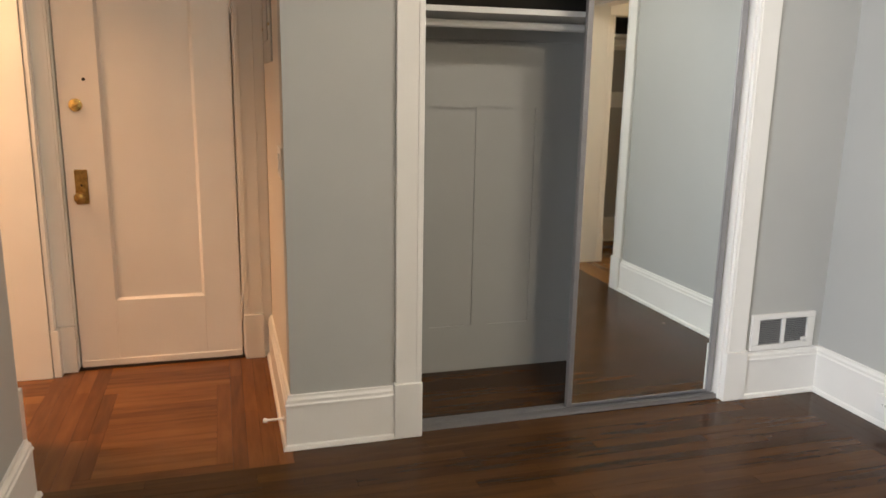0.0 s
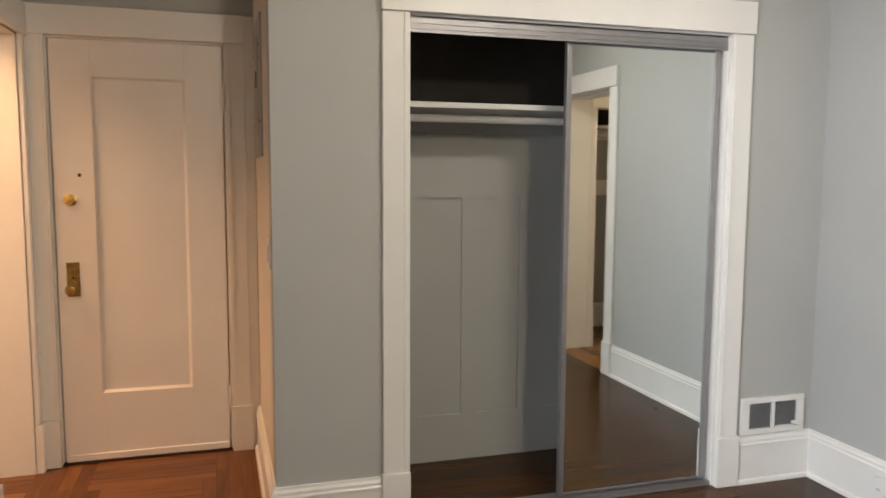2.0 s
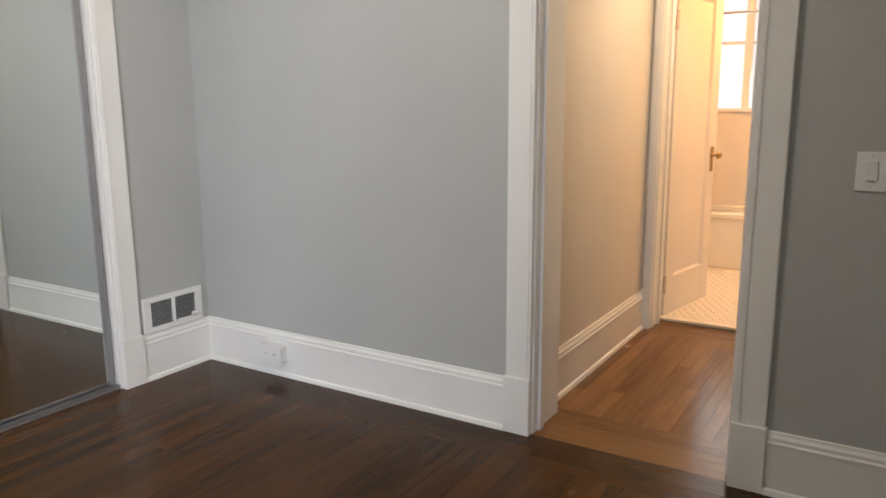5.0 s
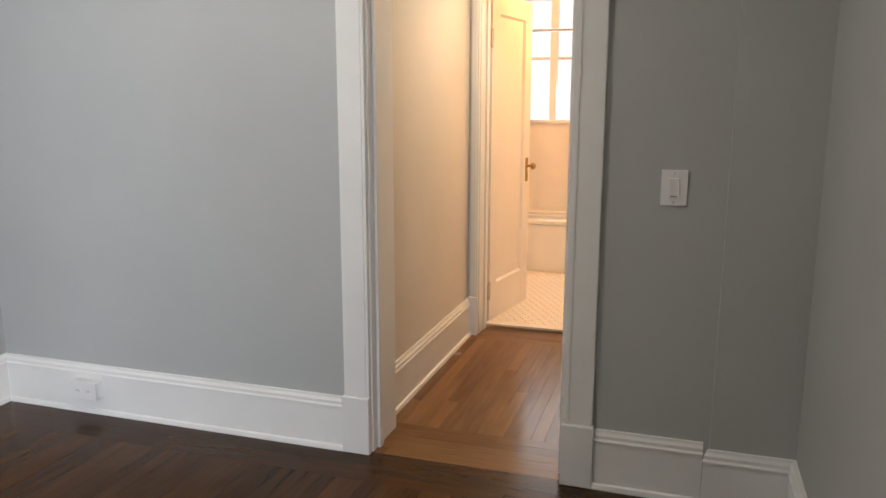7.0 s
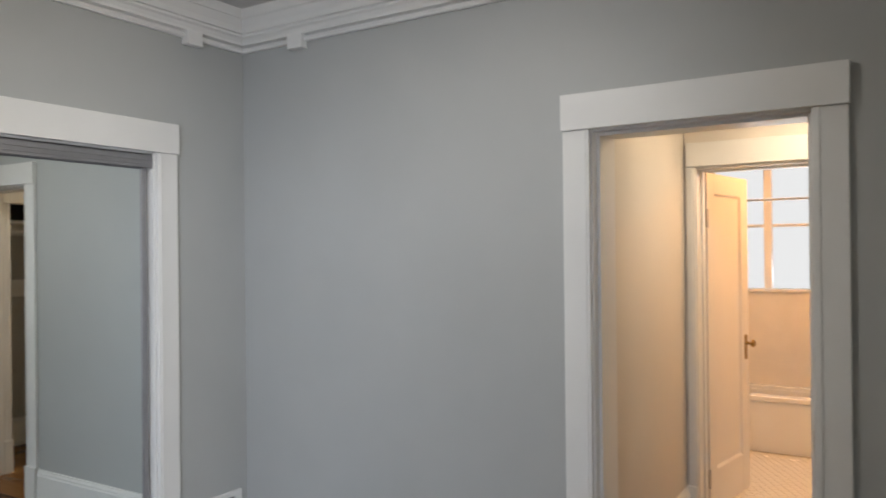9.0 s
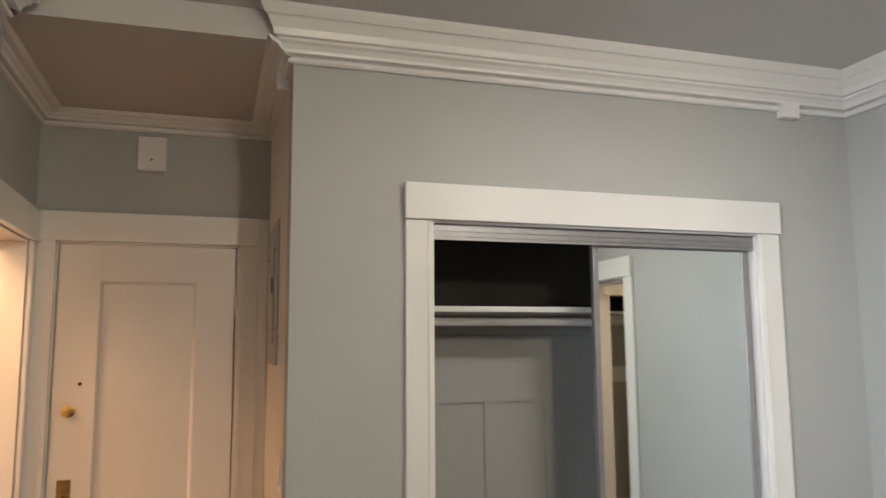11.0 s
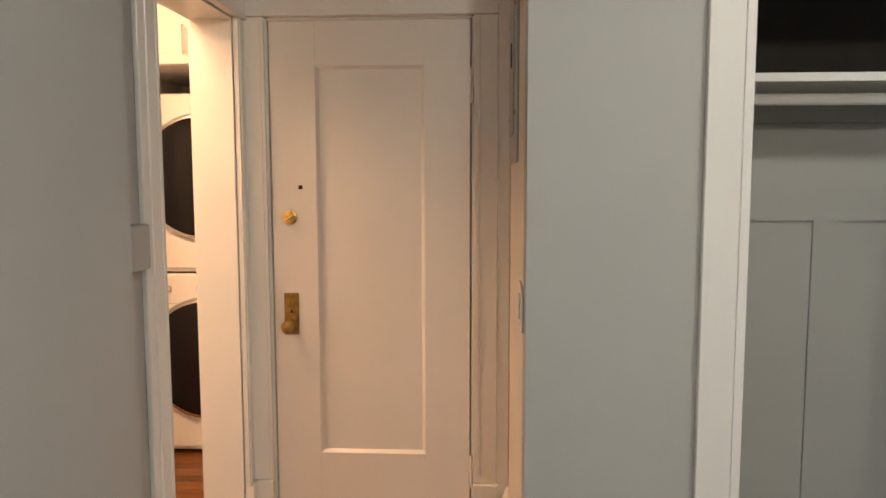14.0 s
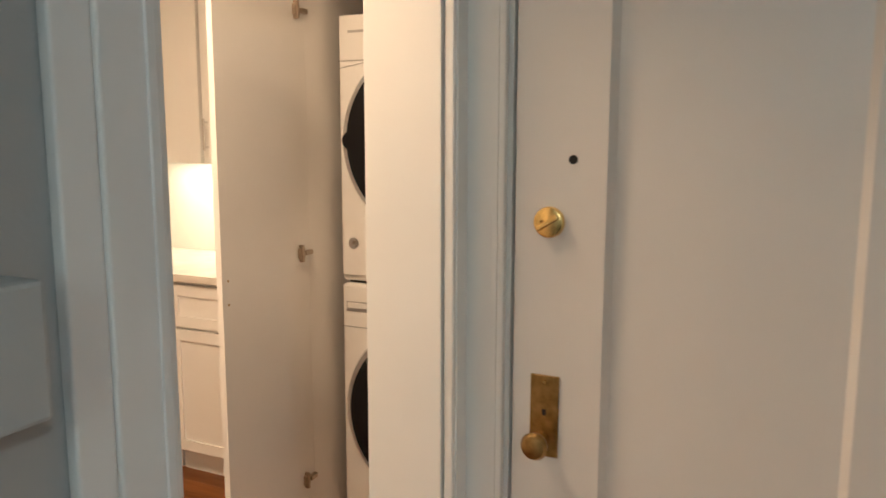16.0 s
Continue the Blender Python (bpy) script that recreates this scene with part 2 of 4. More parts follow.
struct("wall_entry", B((K - TK, EX0 - 0.03, D, D + 0.2, 0, TOP), (EX1 + 0.03, A + T, D, D + 0.2, 0, TOP), (EX0 - 0.03, EX1 + 0.03, D, D + 0.2, EZ + 0.03, TOP)), PAINT, "grey painted wall above the entry door", "wall")
struct("wall_kitchen_side", B((K - TK, K, LY - 0.25, KY0 - 0.015, 0, TOP), (K - TK, K, KY1 + 0.015, D, 0, TOP), (K - TK, K, KY0 - 0.015, KY1 + 0.015, KZ + 0.015, TOP)), PAINT, "grey painted wall with the kitchen opening", "wall")
struct("wall_west", B((K + 0.002, L, 1.59, LY, 0, TOP), (K + 0.002, L, -2.4, 0.25, 0, TOP), (K + 0.002, L, 0.25, 1.59, 2.06, TOP)), PAINT, "grey painted wall ending in an outside corner", "wall")
struct("wall_chase", B((R - 0.05, R + T, -0.29, -0.02, 0, TOP), (1.15, R + T, -0.9, -0.29, 0, TOP)), PAINT, "grey painted wall stepping forward in two jogs", "wall")
struct("wall_south", B((-3.75, R + T, -2.52, -2.4, 0, TOP)), PAINT, "plain grey painted wall behind the room", "wall")
struct("wall_chase_back", B((R, R + T, -2.4, -0.9, 0, TOP)), PAINT, "plain grey painted end wall", "wall")
# living room to the west
struct("wall_living_west", B((-3.75, -3.63, -2.4, -1.5, 0, TOP), (-3.75, -3.63, 0.1, 2.6, 0, TOP), (-3.75, -3.63, -1.5, 0.1, 0, 0.75), (-3.75, -3.63, -1.5, 0.1, 2.35, TOP)), PAINT, "grey painted living room wall with a window opening", "wall")
struct("wall_living_north", B((-3.63, K - T, 2.5, 2.62, 0, TOP)), PAINT, "plain grey painted living room wall", "wall")
struct("wall_living_corner", B((K - T, K, 1.59, LY - 0.25, 0, TOP)), PAINT, "plain grey painted wall back", "wall")
# closet
closet = thing("wall_closet", 1.58, 3.755, 0, "dim grey painted closet interior", "wall", kind="structure")
for box in ((0.60, 2.56, 3.755, 3.875, 0, TOP), (0.60, 0.70, C + T, 3.755, 0, TOP), (2.46, 2.56, C + T, 3.755, 0, TOP)):
    rel(part("wall_side", B(box), PAINT, closet), 1.58, 3.755, 0)
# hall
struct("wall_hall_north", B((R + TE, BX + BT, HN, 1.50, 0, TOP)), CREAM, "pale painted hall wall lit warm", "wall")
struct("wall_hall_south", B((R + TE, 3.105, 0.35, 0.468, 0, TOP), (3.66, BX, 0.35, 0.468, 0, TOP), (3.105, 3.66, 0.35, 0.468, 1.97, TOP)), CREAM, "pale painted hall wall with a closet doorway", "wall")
struct("wall_hall_closet", B((R + TE, 3.05, -0.29, 0.35, 0, TOP), (3.70, 3.82, -0.29, 0.35, 0, TOP), (R + T, 3.82, -0.41, -0.29, 0, TOP)), PAINT, "grey painted hall closet interior", "wall")
struct("wall_bath_door", B((BX, BX + BT, BY1 + 0.004, HN - 0.001, 0, TOP), (BX, BX + BT, 0.35, BY0, 0, TOP), (BX, BX + BT, BY0, BY1 + 0.004, DZ + 0.01, TOP)), CREAM, "pale painted wall round the bathroom doorway", "wall")
# bathroom
bw = bmesh.new()
for b in ((BX + BT, 6.98, 1.75, 1.87, 0, TOP), (BX + BT, 6.98, -0.1, 0.02, 0, TOP), (6.86, 6.98, 0.02, 0.78, 0, TOP), (6.86, 6.98, 1.72, 1.75, 0, TOP), (6.86, 6.98, 0.78, 1.72, 0, 1.24), (6.86, 6.98, 0.78, 1.72, 2.30, TOP), (BX + BT - 0.1, BX + BT, 1.50, 1.75, 0, TOP), (BX + BT - 0.1, BX + BT, 0.02, 0.30, 0, TOP)):
    bx(bw, *b)
struct("wall_bath", bw, TILEW, "glossy white tiled bathroom wall lit warm", "wall")
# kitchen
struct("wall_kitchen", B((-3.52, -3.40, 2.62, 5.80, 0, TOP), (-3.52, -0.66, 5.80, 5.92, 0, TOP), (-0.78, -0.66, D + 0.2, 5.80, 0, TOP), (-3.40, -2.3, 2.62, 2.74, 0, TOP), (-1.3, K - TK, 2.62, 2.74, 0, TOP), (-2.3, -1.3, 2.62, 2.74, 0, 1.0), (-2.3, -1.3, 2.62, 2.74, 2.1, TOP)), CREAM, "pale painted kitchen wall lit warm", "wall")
# unseen blocker, added so no sky light leaks round the entry door
struct("wall_corridor", B((-1.0, 0.5, D + 0.201, D + 0.26, -0.1, TOP)), CREAM, "unseen wall added behind the entry door to block sky light", "wall")
# ceilings
struct("ceiling", B((-3.75, R + T, -2.52, C + 0.05, H, H + 0.1)), CEIL, "smooth white painted ceiling", "ceiling")
struct("ceiling_entry", B((K - 0.02, A + 0.02, C - 0.02, D + 0.02, HA, HA + 0.08), (L, A, C - 0.04, C - 0.02, HA, H)), CEIL, "low white painted ceiling over the entry", "ceiling")
struct("ceiling_closet", B((0.60, 2.56, C + 0.05, 3.875, 2.6, 2.7)), CEIL, "closet ceiling in shade", "ceiling")
struct("ceiling_hall", B((R + T, BX + 0.02, -0.41, 1.50, HH, HH + 0.1)), CEIL, "white painted hall ceiling", "ceiling")
struct("ceiling_bath", B((BX + 0.02, 6.98, -0.1, 1.87, 2.55, 2.65)), CEIL, "white painted bathroom ceiling", "ceiling")
struct("ceiling_kitchen", B((-3.52, K - 0.02, 2.62, D, 2.66, 2.76), (-3.52, -0.66, D, 5.92, 2.66, 2.76)), CEIL, "white painted kitchen ceiling", "ceiling")

# ---- mouldings ----
BASE = [(0, 0), (0.034, 0), (0.034, 0.006), (0.030, 0.018), (0.021, 0.022), (0.020, 0.178), (0.024, 0.180), (0.024, 0.187), (0.019, 0.193), (0.019, 0.205), (0.012, 0.214), (0.010, 0.224), (0, 0.224)]
CROWN = [(0, 2.598), (0.018, 2.598), (0.022, 2.606), (0.018, 2.616), (0.003, 2.618), (0.003, 2.628), (0.038, 2.629), (0.040, 2.640), (0.050, 2.656), (0.062, 2.664), (0.062, 2.674), (0.078, 2.676), (0.084, 2.700), (0.100, 2.730), (0.104, 2.736), (0.112, 2.738), (0.126, 2.762), (0.132, 2.775), (0, 2.775)]
CROWNA = [(0, 2.598), (0.018, 2.598), (0.022, 2.606), (0.018, 2.614), (0.003, 2.616), (0.003, 2.623), (0.034, 2.624), (0.042, 2.634), (0.056, 2.642), (0.060, 2.648), (0.085, 2.650), (0.100, 2.665), (0, 2.665)]


def run(name, prof, axis, a0, a1, fx, label, cat, m0=0.0, m1=0.0):
    return struct(name, sweep(bmesh.new(), prof, axis, a0, a1, fx, m0, m1), TRIM, label, cat, False)


BL = "tall white painted baseboard with a moulded cap and shoe"
run("baseboard", BASE, "x", A, CX0 - 0.115, lambda p: C - p, BL, "baseboard", m0=-1)
run("baseboard", BASE, "x", CX1 + 0.115, R, lambda p: C - p, BL, "baseboard", m1=-1)
run("baseboard", BASE, "y", DY1 + 0.115, C, lambda p: R - p, BL, "baseboard", m1=-1)
run("baseboard", BASE, "y", 0.0, DY0 - 0.115, lambda p: R - p, BL, "baseboard")
run("baseboard", BASE, "y", -0.29, -0.02, lambda p: R - 0.05 - p, BL, "baseboard", m0=1, m1=1)
run("baseboard", BASE, "x", 1.15, R - 0.05, lambda p: -0.29 + p, BL, "baseboard", m1=-1)
run("baseboard", BASE, "y", C, D, lambda p: A - p, BL, "baseboard", m0=-1)
run("baseboard", BASE, "y", 1.703, LY, lambda p: L + p, BL, "baseboard", m1=1)
run("baseboard", BASE, "x", R + TE, BX, lambda p: HN - p, BL, "baseboard")
CL = "stepped white painted crown moulding over a picture rail"
run("trim", CROWN, "x", A, R, lambda p: C - p, CL, "crown moulding", m0=-1, m1=-1)
run("trim", CROWN, "y", -0.02, C, lambda p: R - p, CL, "crown moulding", m1=-1)
run("trim", CROWN, "y", -2.4, LY, lambda p: L + p, CL, "crown moulding", m1=1)
run("trim", CROWNA, "y", C, D, lambda p: A - p, CL, "crown moulding", m0=-1, m1=-1)
run("trim", CROWNA, "x", K, A, lambda p: D - p, CL, "crown moulding", m0=1, m1=-1)
run("trim", CROWNA, "y", LY, D, lambda p: K + p, CL, "crown moulding", m1=-1)


def rail_block(x, y, face):
    t = 0.045
    if face == "y":
        bm = B((x - 0.045, x + 0.045, y - t, y, 2.565, 2.632), bev=0.004)
    else:
        bm = B((x - t, x, y - 0.045, y + 0.045, 2.565, 2.632), bev=0.004)
    ob = link("rail_block", bm, TRIM)
    return tagged(ob, "small white painted block under the crown moulding", "block", "blocks under the crown", "structure")


rail_block(2.455, C, "y")
rail_block(R, 2.72, "x")
rail_block(R, 1.33, "x")
bm = B((A - 0.045, A, 3.28, 3.37, 2.56, 2.632), bev=0.004)
tagged(link("rail_block", bm, TRIM), "small white painted block under the crown moulding", "block", "blocks under the crown", "structure")


def casing(axis, wall, sgn, lo, hi, top, w=0.108, head=0.138, plinth=True, over=0.004, pz=0.236, sides=(1, 1), name="trim", label="wide white painted flat door casing with plinth blocks"):
    """Flat boards round an opening from lo to hi on the plane wall; sgn: the way the face looks. Parts: two legs, plinths, head."""
    th = thing(name, *((lo, wall, 0) if axis == "x" else (wall, lo, 0)), label, "door casing", kind="structure")

    def box(a0, a1, t, z0, z1, bev=0.003):
        q0, q1 = sorted((wall, wall + sgn * t))
        return B((a0, a1, q0, q1, z0, z1) if axis == "x" else (q0, q1, a0, a1, z0, z1), bev=bev)

    o = th.location
    for on, a0, a1, b in ((sides[0], lo - w, lo, lo), (sides[1], hi, hi + w, hi)):
        if not on:
            continue
        rel(part("leg", box(a0, a1, 0.020, pz if plinth else 0, top), TRIM, th), *o)
        # raised bead along the inner edge of the leg
        inner = (b - 0.024, b - 0.012) if b == lo else (b + 0.012, b + 0.024)
        rel(part("bead", box(*inner, 0.0235, pz if plinth else 0, top - 0.001, 0.001), TRIM, th), *o)
        if plinth:
            rel(part("plinth", box(*((a0 - 0.007, a1 + 0.001) if b == lo else (a0 - 0.001, a1 + 0.007)), 0.034, 0, pz), TRIM, th), *o)
    rel(part("head", box(lo - w * sides[0] - over * sides[0], hi + w * sides[1] + over * sides[1], 0.032, top, top + head), TRIM, th), *o)
    return th


casing("x", C, -1, CX0, CX1, CZ)
casing("y", R, -1, DY0, DY1, DZ)
casing("y", K, 1, KY0, KY1, KZ, w=0.080, head=0.14, over=0.0)
struct("trim", B((K, K + 0.016, KY0 - 0.125, KY0 - 0.0805, 0, KZ + 0.14), bev=0.003), TRIM, "white painted outer band of the kitchen casing", "door casing")
casing("y", L, 1, 0.25, 1.588, 2.06)
casing("x", D, -1, EX0 - 0.014, EX1 + 0.014, EZ + 0.012, w=0.092, head=0.135, over=0.0, label="white painted entry door casing with plinth blocks")
struct("trim", B((EX1 + 0.105, A - 0.002, D - 0.014, D - 0.0005, 0, EZ + 0.147), bev=0.003), TRIM, "narrow white painted filler board beside the entry door", "trim")
casing("y", BX, -1, BY0, BY1, DZ + 0.005, w=0.045, head=0.135, over=0.0, label="white painted bathroom door casing")
casing("x", 0.468, 1, 3.105, 3.66, 1.97, w=0.055, label="white painted hall closet door casing")


def jamb(axis, lo, hi, top, q0, q1, label, stop=None):
    """The lining of an opening, through the wall from q0 to q1, with a stop bead."""
    th = thing("trim", *((lo, q0, 0) if axis == "x" else (q0, lo, 0)), label, "door jamb", kind="structure")

    def box(a0, a1, b0, b1, z0, z1):
        return B((a0, a1, b0, b1, z0, z1) if axis == "x" else (b0, b1, a0, a1, z0, z1), bev=0.002)

    o = th.location
    rel(part("side", box(lo - 0.011, lo + 0.006, q0, q1, 0, top), TRIM, th), *o)
    rel(part("side", box(hi - 0.006, hi + 0.011, q0, q1, 0, top), TRIM, th), *o)
    rel(part("soffit", box(lo + 0.006, hi - 0.006, q0, q1, top - 0.008, top + 0.009), TRIM, th), *o)
    if stop:
        rel(part("stop", box(lo + 0.006, lo + 0.018, *stop, 0, top - 0.008), TRIM, th), *o)
        rel(part("stop", box(hi - 0.018, hi - 0.006, *stop, 0, top - 0.008), TRIM, th), *o)
        rel(part("stop", box(lo + 0.018, hi - 0.018, *stop, top - 0.020, top - 0.008), TRIM, th), *o)
    return th


jamb("x", CX0, CX1, CZ, C + 0.003, C + T, "white painted lining of the closet opening")
jamb("y", DY0, DY1, DZ, R + 0.003, R + TE + 0.004, "deep white painted doorway lining with a stop bead", (R + 0.045, R + 0.085))
jamb("y", KY0, KY1, KZ, K - TK - 0.003, K - 0.003, "white painted kitchen doorway lining")
jamb("y", BY0, BY1, DZ, BX + 0.003, BX + BT, "white painted bathroom doorway lining", (BX + 0.10, BX + 0.14))
jamb("x", EX0 - 0.012, EX1 + 0.012, EZ + 0.01, D + 0.003, D + 0.15, "white painted entry door frame")


# ---- doors ----
def door_leaf(name, label, w, h, th, stile, rail_t, rail_b, parent_m):
    """A leaf with one sunk panel, standing along +x from its hinge side at the origin, its face towards -y."""
    d = thing(name, 0, 0, 0, label, "door", kind="structure")
    part("stile", B((0, stile, 0, th, 0, h), bev=0.002), DOORP, d)
    part("stile", B((w - stile, w, 0, th, 0, h), bev=0.002), DOORP, d)
    part("rail", B((stile, w - stile, 0.0005, th - 0.0005, h - rail_t, h)), DOORP, d)
    part("rail", B((stile, w - stile, 0.0005, th - 0.0005, 0, rail_b)), DOORP, d)
    part("panel", B((stile - 0.004, w - stile + 0.004, 0.016, th - 0.012, rail_b - 0.004, h - rail_t + 0.004)), DOORP, d)
    m = 0.012
    for sx, q in ((stile, 1), (w - stile, -1)):
        bm = bmesh.new()
        pts = [(sx, 0.002), (sx + q * m, 0.0158), (sx, 0.0158)]
        a = [bm.verts.new((x, y, rail_b)) for x, y in pts]
        b = [bm.verts.new((x, y, h - rail_t)) for x, y in pts]
        for i in range(3):
            bm.faces.new((a[i], a[(i + 1) % 3], b[(i + 1) % 3], b[i]))
        part("moulding", bm, DOORP, d)
    for sz, q in ((rail_b, 1), (h - rail_t, -1)):
        bm = bmesh.new()
        pts = [(0.002, sz), (0.0158, sz + q * m), (0.0158, sz)]
        a = [bm.verts.new((stile, y, z)) for y, z in pts]
        b = [bm.verts.new((w - stile, y, z)) for y, z in pts]
        for i in range(3):
            bm.faces.new((a[i], a[(i + 1) % 3], b[(i + 1) % 3], b[i]))
        part("moulding", bm, DOORP, d)
    d.matrix_world = parent_m
    return d


EDY = D + 0.004
entry = door_leaf("door_1", "closed white painted entry door with one sunk panel", EX1 - EX0, EZ - 0.012, 0.044, 0.178, 0.170, 0.334, pose(EX0, EDY, 0.012))


def on_entry(x, y, z):
    return x - EX0, y - EDY, z - 0.012


bx0 = on_entry(-0.575, EDY, 1.297)
bolt = part("deadbolt", lathe(bmesh.new(), (bx0[0], 0, bx0[2]), "y", [(0.030, 0.0), (0.030, -0.006), (0.028, -0.012), (0.022, -0.014)]), BRASS, entry, "round polished brass deadbolt", True)
tb = B((-0.024, 0.024, -0.022, -0.013, -0.0055, 0.0055), bev=0.002)
bmesh.ops.transform(tb, matrix=Matrix.Translation((bx0[0], 0, bx0[2])) @ Matrix.Rotation(radians(-32), 4, "Y"), verts=tb.verts)
part("thumb_turn", tb, BRASS, bolt)
for dx, dz in ((-0.012, 0.002), (0.013, 0.012)):
    part("screw", lathe(bmesh.new(), (bx0[0] + dx, -0.0135, bx0[2] + dz), "y", [(0.0035, 0), (0.003, -0.002)], 10), OLDBRASS, bolt)
px = on_entry(-0.532, EDY, 1.415)
part("peephole", lathe(bmesh.new(), (px[0], 0, px[2]), "y", [(0.0085, 0.002), (0.0085, -0.002), (0.006, -0.003)], 16), DARK, entry, "small dark peephole")
kp = on_entry(-0.577, EDY, 0.915)
plate = part("knob_plate", B((kp[0] - 0.029, kp[0] + 0.029, -0.005, 0.0, kp[2] - 0.083, kp[2] + 0.083), bev=0.0025), OLDBRASS, entry, "tarnished brass knob plate")
part("knob", lathe(bmesh.new(), (kp[0] - 0.004, -0.004, kp[2] - 0.046), "y", [(0.015, 0), (0.012, -0.008), (0.010, -0.024), (0.017, -0.030), (0.025, -0.038), (0.027, -0.048), (0.022, -0.057), (0.010, -0.061)]), OLDBRASS, plate, "worn brass door knob", True)
part("keyhole", B((kp[0] - 0.004, kp[0] + 0.004, -0.006, -0.004, kp[2] + 0.002, kp[2] + 0.014)), DARK, plate)
for dz in (0.07, -0.072):
    part("screw", lathe(bmesh.new(), (kp[0], -0.004, kp[2] + dz), "y", [(0.004, 0), (0.003, -0.003)], 10), BRASS, plate)
for hz in (1.80, 0.28):
    bm = bmesh.new()
    cyl(bm, (EX1 - EX0 + 0.006, -0.006, hz - 0.012), "z", 0.006, 0.13, 12)
    bx(bm, EX1 - EX0 - 0.012, EX1 - EX0 + 0.004, -0.003, 0, hz - 0.065, hz + 0.045)
    part("hinge", bm, DOORP, entry, "painted-over butt hinge")
part("door_sweep", B((0.004, EX1 - EX0 - 0.004, -0.010, 0.0, 0.0, 0.034), bev=0.003), DOORP, entry)
struct("trim", B((EX0 - 0.01, EX1 + 0.01, D - 0.012, D + 0.06, 0.0, 0.011)), SUB, "dark wooden entry door threshold", "threshold")
# bathroom door, standing open into the bathroom
hx, hy = 4.700, 1.253
bang = -9.9
bath_door = door_leaf("door_2", "white painted bathroom door standing open", 0.65, 2.02, 0.036, 0.115, 0.12, 0.235, pose(hx, hy, 0.014, 0, 0, bang))
kx, kz = 0.597, 0.93
bpl = part("knob_plate", B((kx - 0.022, kx + 0.022, -0.004, 0, kz - 0.085, kz + 0.075), bev=0.002), OLDBRASS, bath_door, "dark aged brass knob plate")
part("knob", lathe(bmesh.new(), (kx, -0.003, kz + 0.02), "y", [(0.012, 0), (0.009, -0.012), (0.009, -0.03), (0.022, -0.036), (0.026, -0.047), (0.018, -0.058)]), OLDBRASS, bpl, smooth=True)
for hz in (1.75, 0.20):
    bm = bmesh.new()
    cyl(bm, (-0.008, -0.004, hz), "z", 0.007, 0.11, 12)
    bx(bm, -0.03, -0.004, -0.008, -0.002, hz - 0.05, hz + 0.05)
    part("hinge", bm, STEEL, bath_door, "steel butt hinge")
# strike plate of the hall doorway
sp = thing("strike_plate", R + 0.03, DY0 + 0.006, 0.95, "small brass strike plate on the doorway lining", "strike plate")
part("plate", B((-0.014, 0.014, 0, 0.002, -0.035, 0.035), bev=0.0005), BRASS, sp)
part("latch_hole", B((-0.006, 0.006, 0.002, 0.0025, -0.014, 0.014)), DARK, sp)

# ---- closet ----
sh = thing("closet_shelf", 1.58, 3.58, 1.714, "white painted closet shelf across the closet", "shelf")
part("board", B((0.70 - 1.58, 2.46 - 1.58, 3.40 - 3.58, 3.752 - 3.58, 0, 0.024), bev=0.002), TRIM, sh)
part("cleat", B((0.70 - 1.58, 2.46 - 1.58, 3.733 - 3.58, 3.752 - 3.58, -0.09, -0.001), bev=0.002), PAINT, sh)
rd = thing("closet_rod", 1.58, 3.50, 1.675, "white painted round closet rod below the shelf", "closet rod")
part("rod", cyl(bmesh.new(), (0, 0, 0), "x", 0.017, 1.74), TRIM, rd, smooth=True)
for s in (-1, 1):
    part("bracket", lathe(bmesh.new(), (s * 0.872, 0, 0), "x", [(0.034, -0.006), (0.034, 0.006)]), TRIM, rd)
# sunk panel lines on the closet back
# near-black sheets above the shelf: the closet's shade put into their colour
SHADEDARK = mat("closet_shade_dark", (0.042, 0.038, 0.034), 0.75, vary=0.25, scale=5, bump=0.2, bscale=40)
upper = thing("wall_closet_upper", 1.58, 3.75, 1.739, "near-black sheets painting the shade above the closet shelf", "wall", kind="structure")
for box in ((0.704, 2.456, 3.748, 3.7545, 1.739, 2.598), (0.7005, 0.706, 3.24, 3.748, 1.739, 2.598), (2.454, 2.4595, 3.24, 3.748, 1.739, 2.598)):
    rel(part("lining_board", B(box), SHADEDARK, upper), 1.58, 3.75, 1.739)
cp = thing("wall_closet_panelling", 1.5, 3.755, 0, "grey painted panelled closet back with thin joints", "panelling", kind="structure")
edges = [0.70, 0.76, 0.945, 1.019, 1.238, 1.329, 1.542, 1.632, 1.846, 1.92, 2.135, 2.215, 2.42, 2.46]
for x0, x1 in zip(edges[::2], edges[1::2]):
    rel(part("stile", B((x0, x1, 3.745, 3.7545, 0.2355, 1.3145)), PAINT, cp), 1.5, 3.755, 0)
rel(part("rail", B((0.70, 2.46, 3.745, 3.7545, 1.3145, 1.622)), PAINT, cp), 1.5, 3.755, 0)
rel(part("rail", B((0.70, 2.46, 3.745, 3.7545, 0.0, 0.2355)), PAINT, cp), 1.5, 3.755, 0)
# sliding mirror door and its tracks
md = thing("mirror_door", 1.85, 3.155, 0.02, "sliding mirror closet door in a thin grey metal frame", "mirror door")
MX0, MX1 = 1.492, 2.240
o = (1.85, 3.155, 0.02)
rel(part("mirror", B((MX0 + 0.022, MX1 - 0.026, 3.150, 3.156, 0.0385, 1.9665)), MIRROR, md, "tall clear mirror"), *o)
rel(part("stile", B((MX0, MX0 + 0.024, 3.142, 3.170, 0.025, 1.985), bev=0.003), TRACK, md), *o)
rel(part("stile", B((MX1 - 0.028, MX1, 3.142, 3.170, 0.025, 1.985), bev=0.003), TRACK, md), *o)
rel(part("rail", B((MX0 + 0.024, MX1 - 0.028, 3.1485, 3.168, 0.025, 0.039), bev=0.003), TRACK, md), *o)
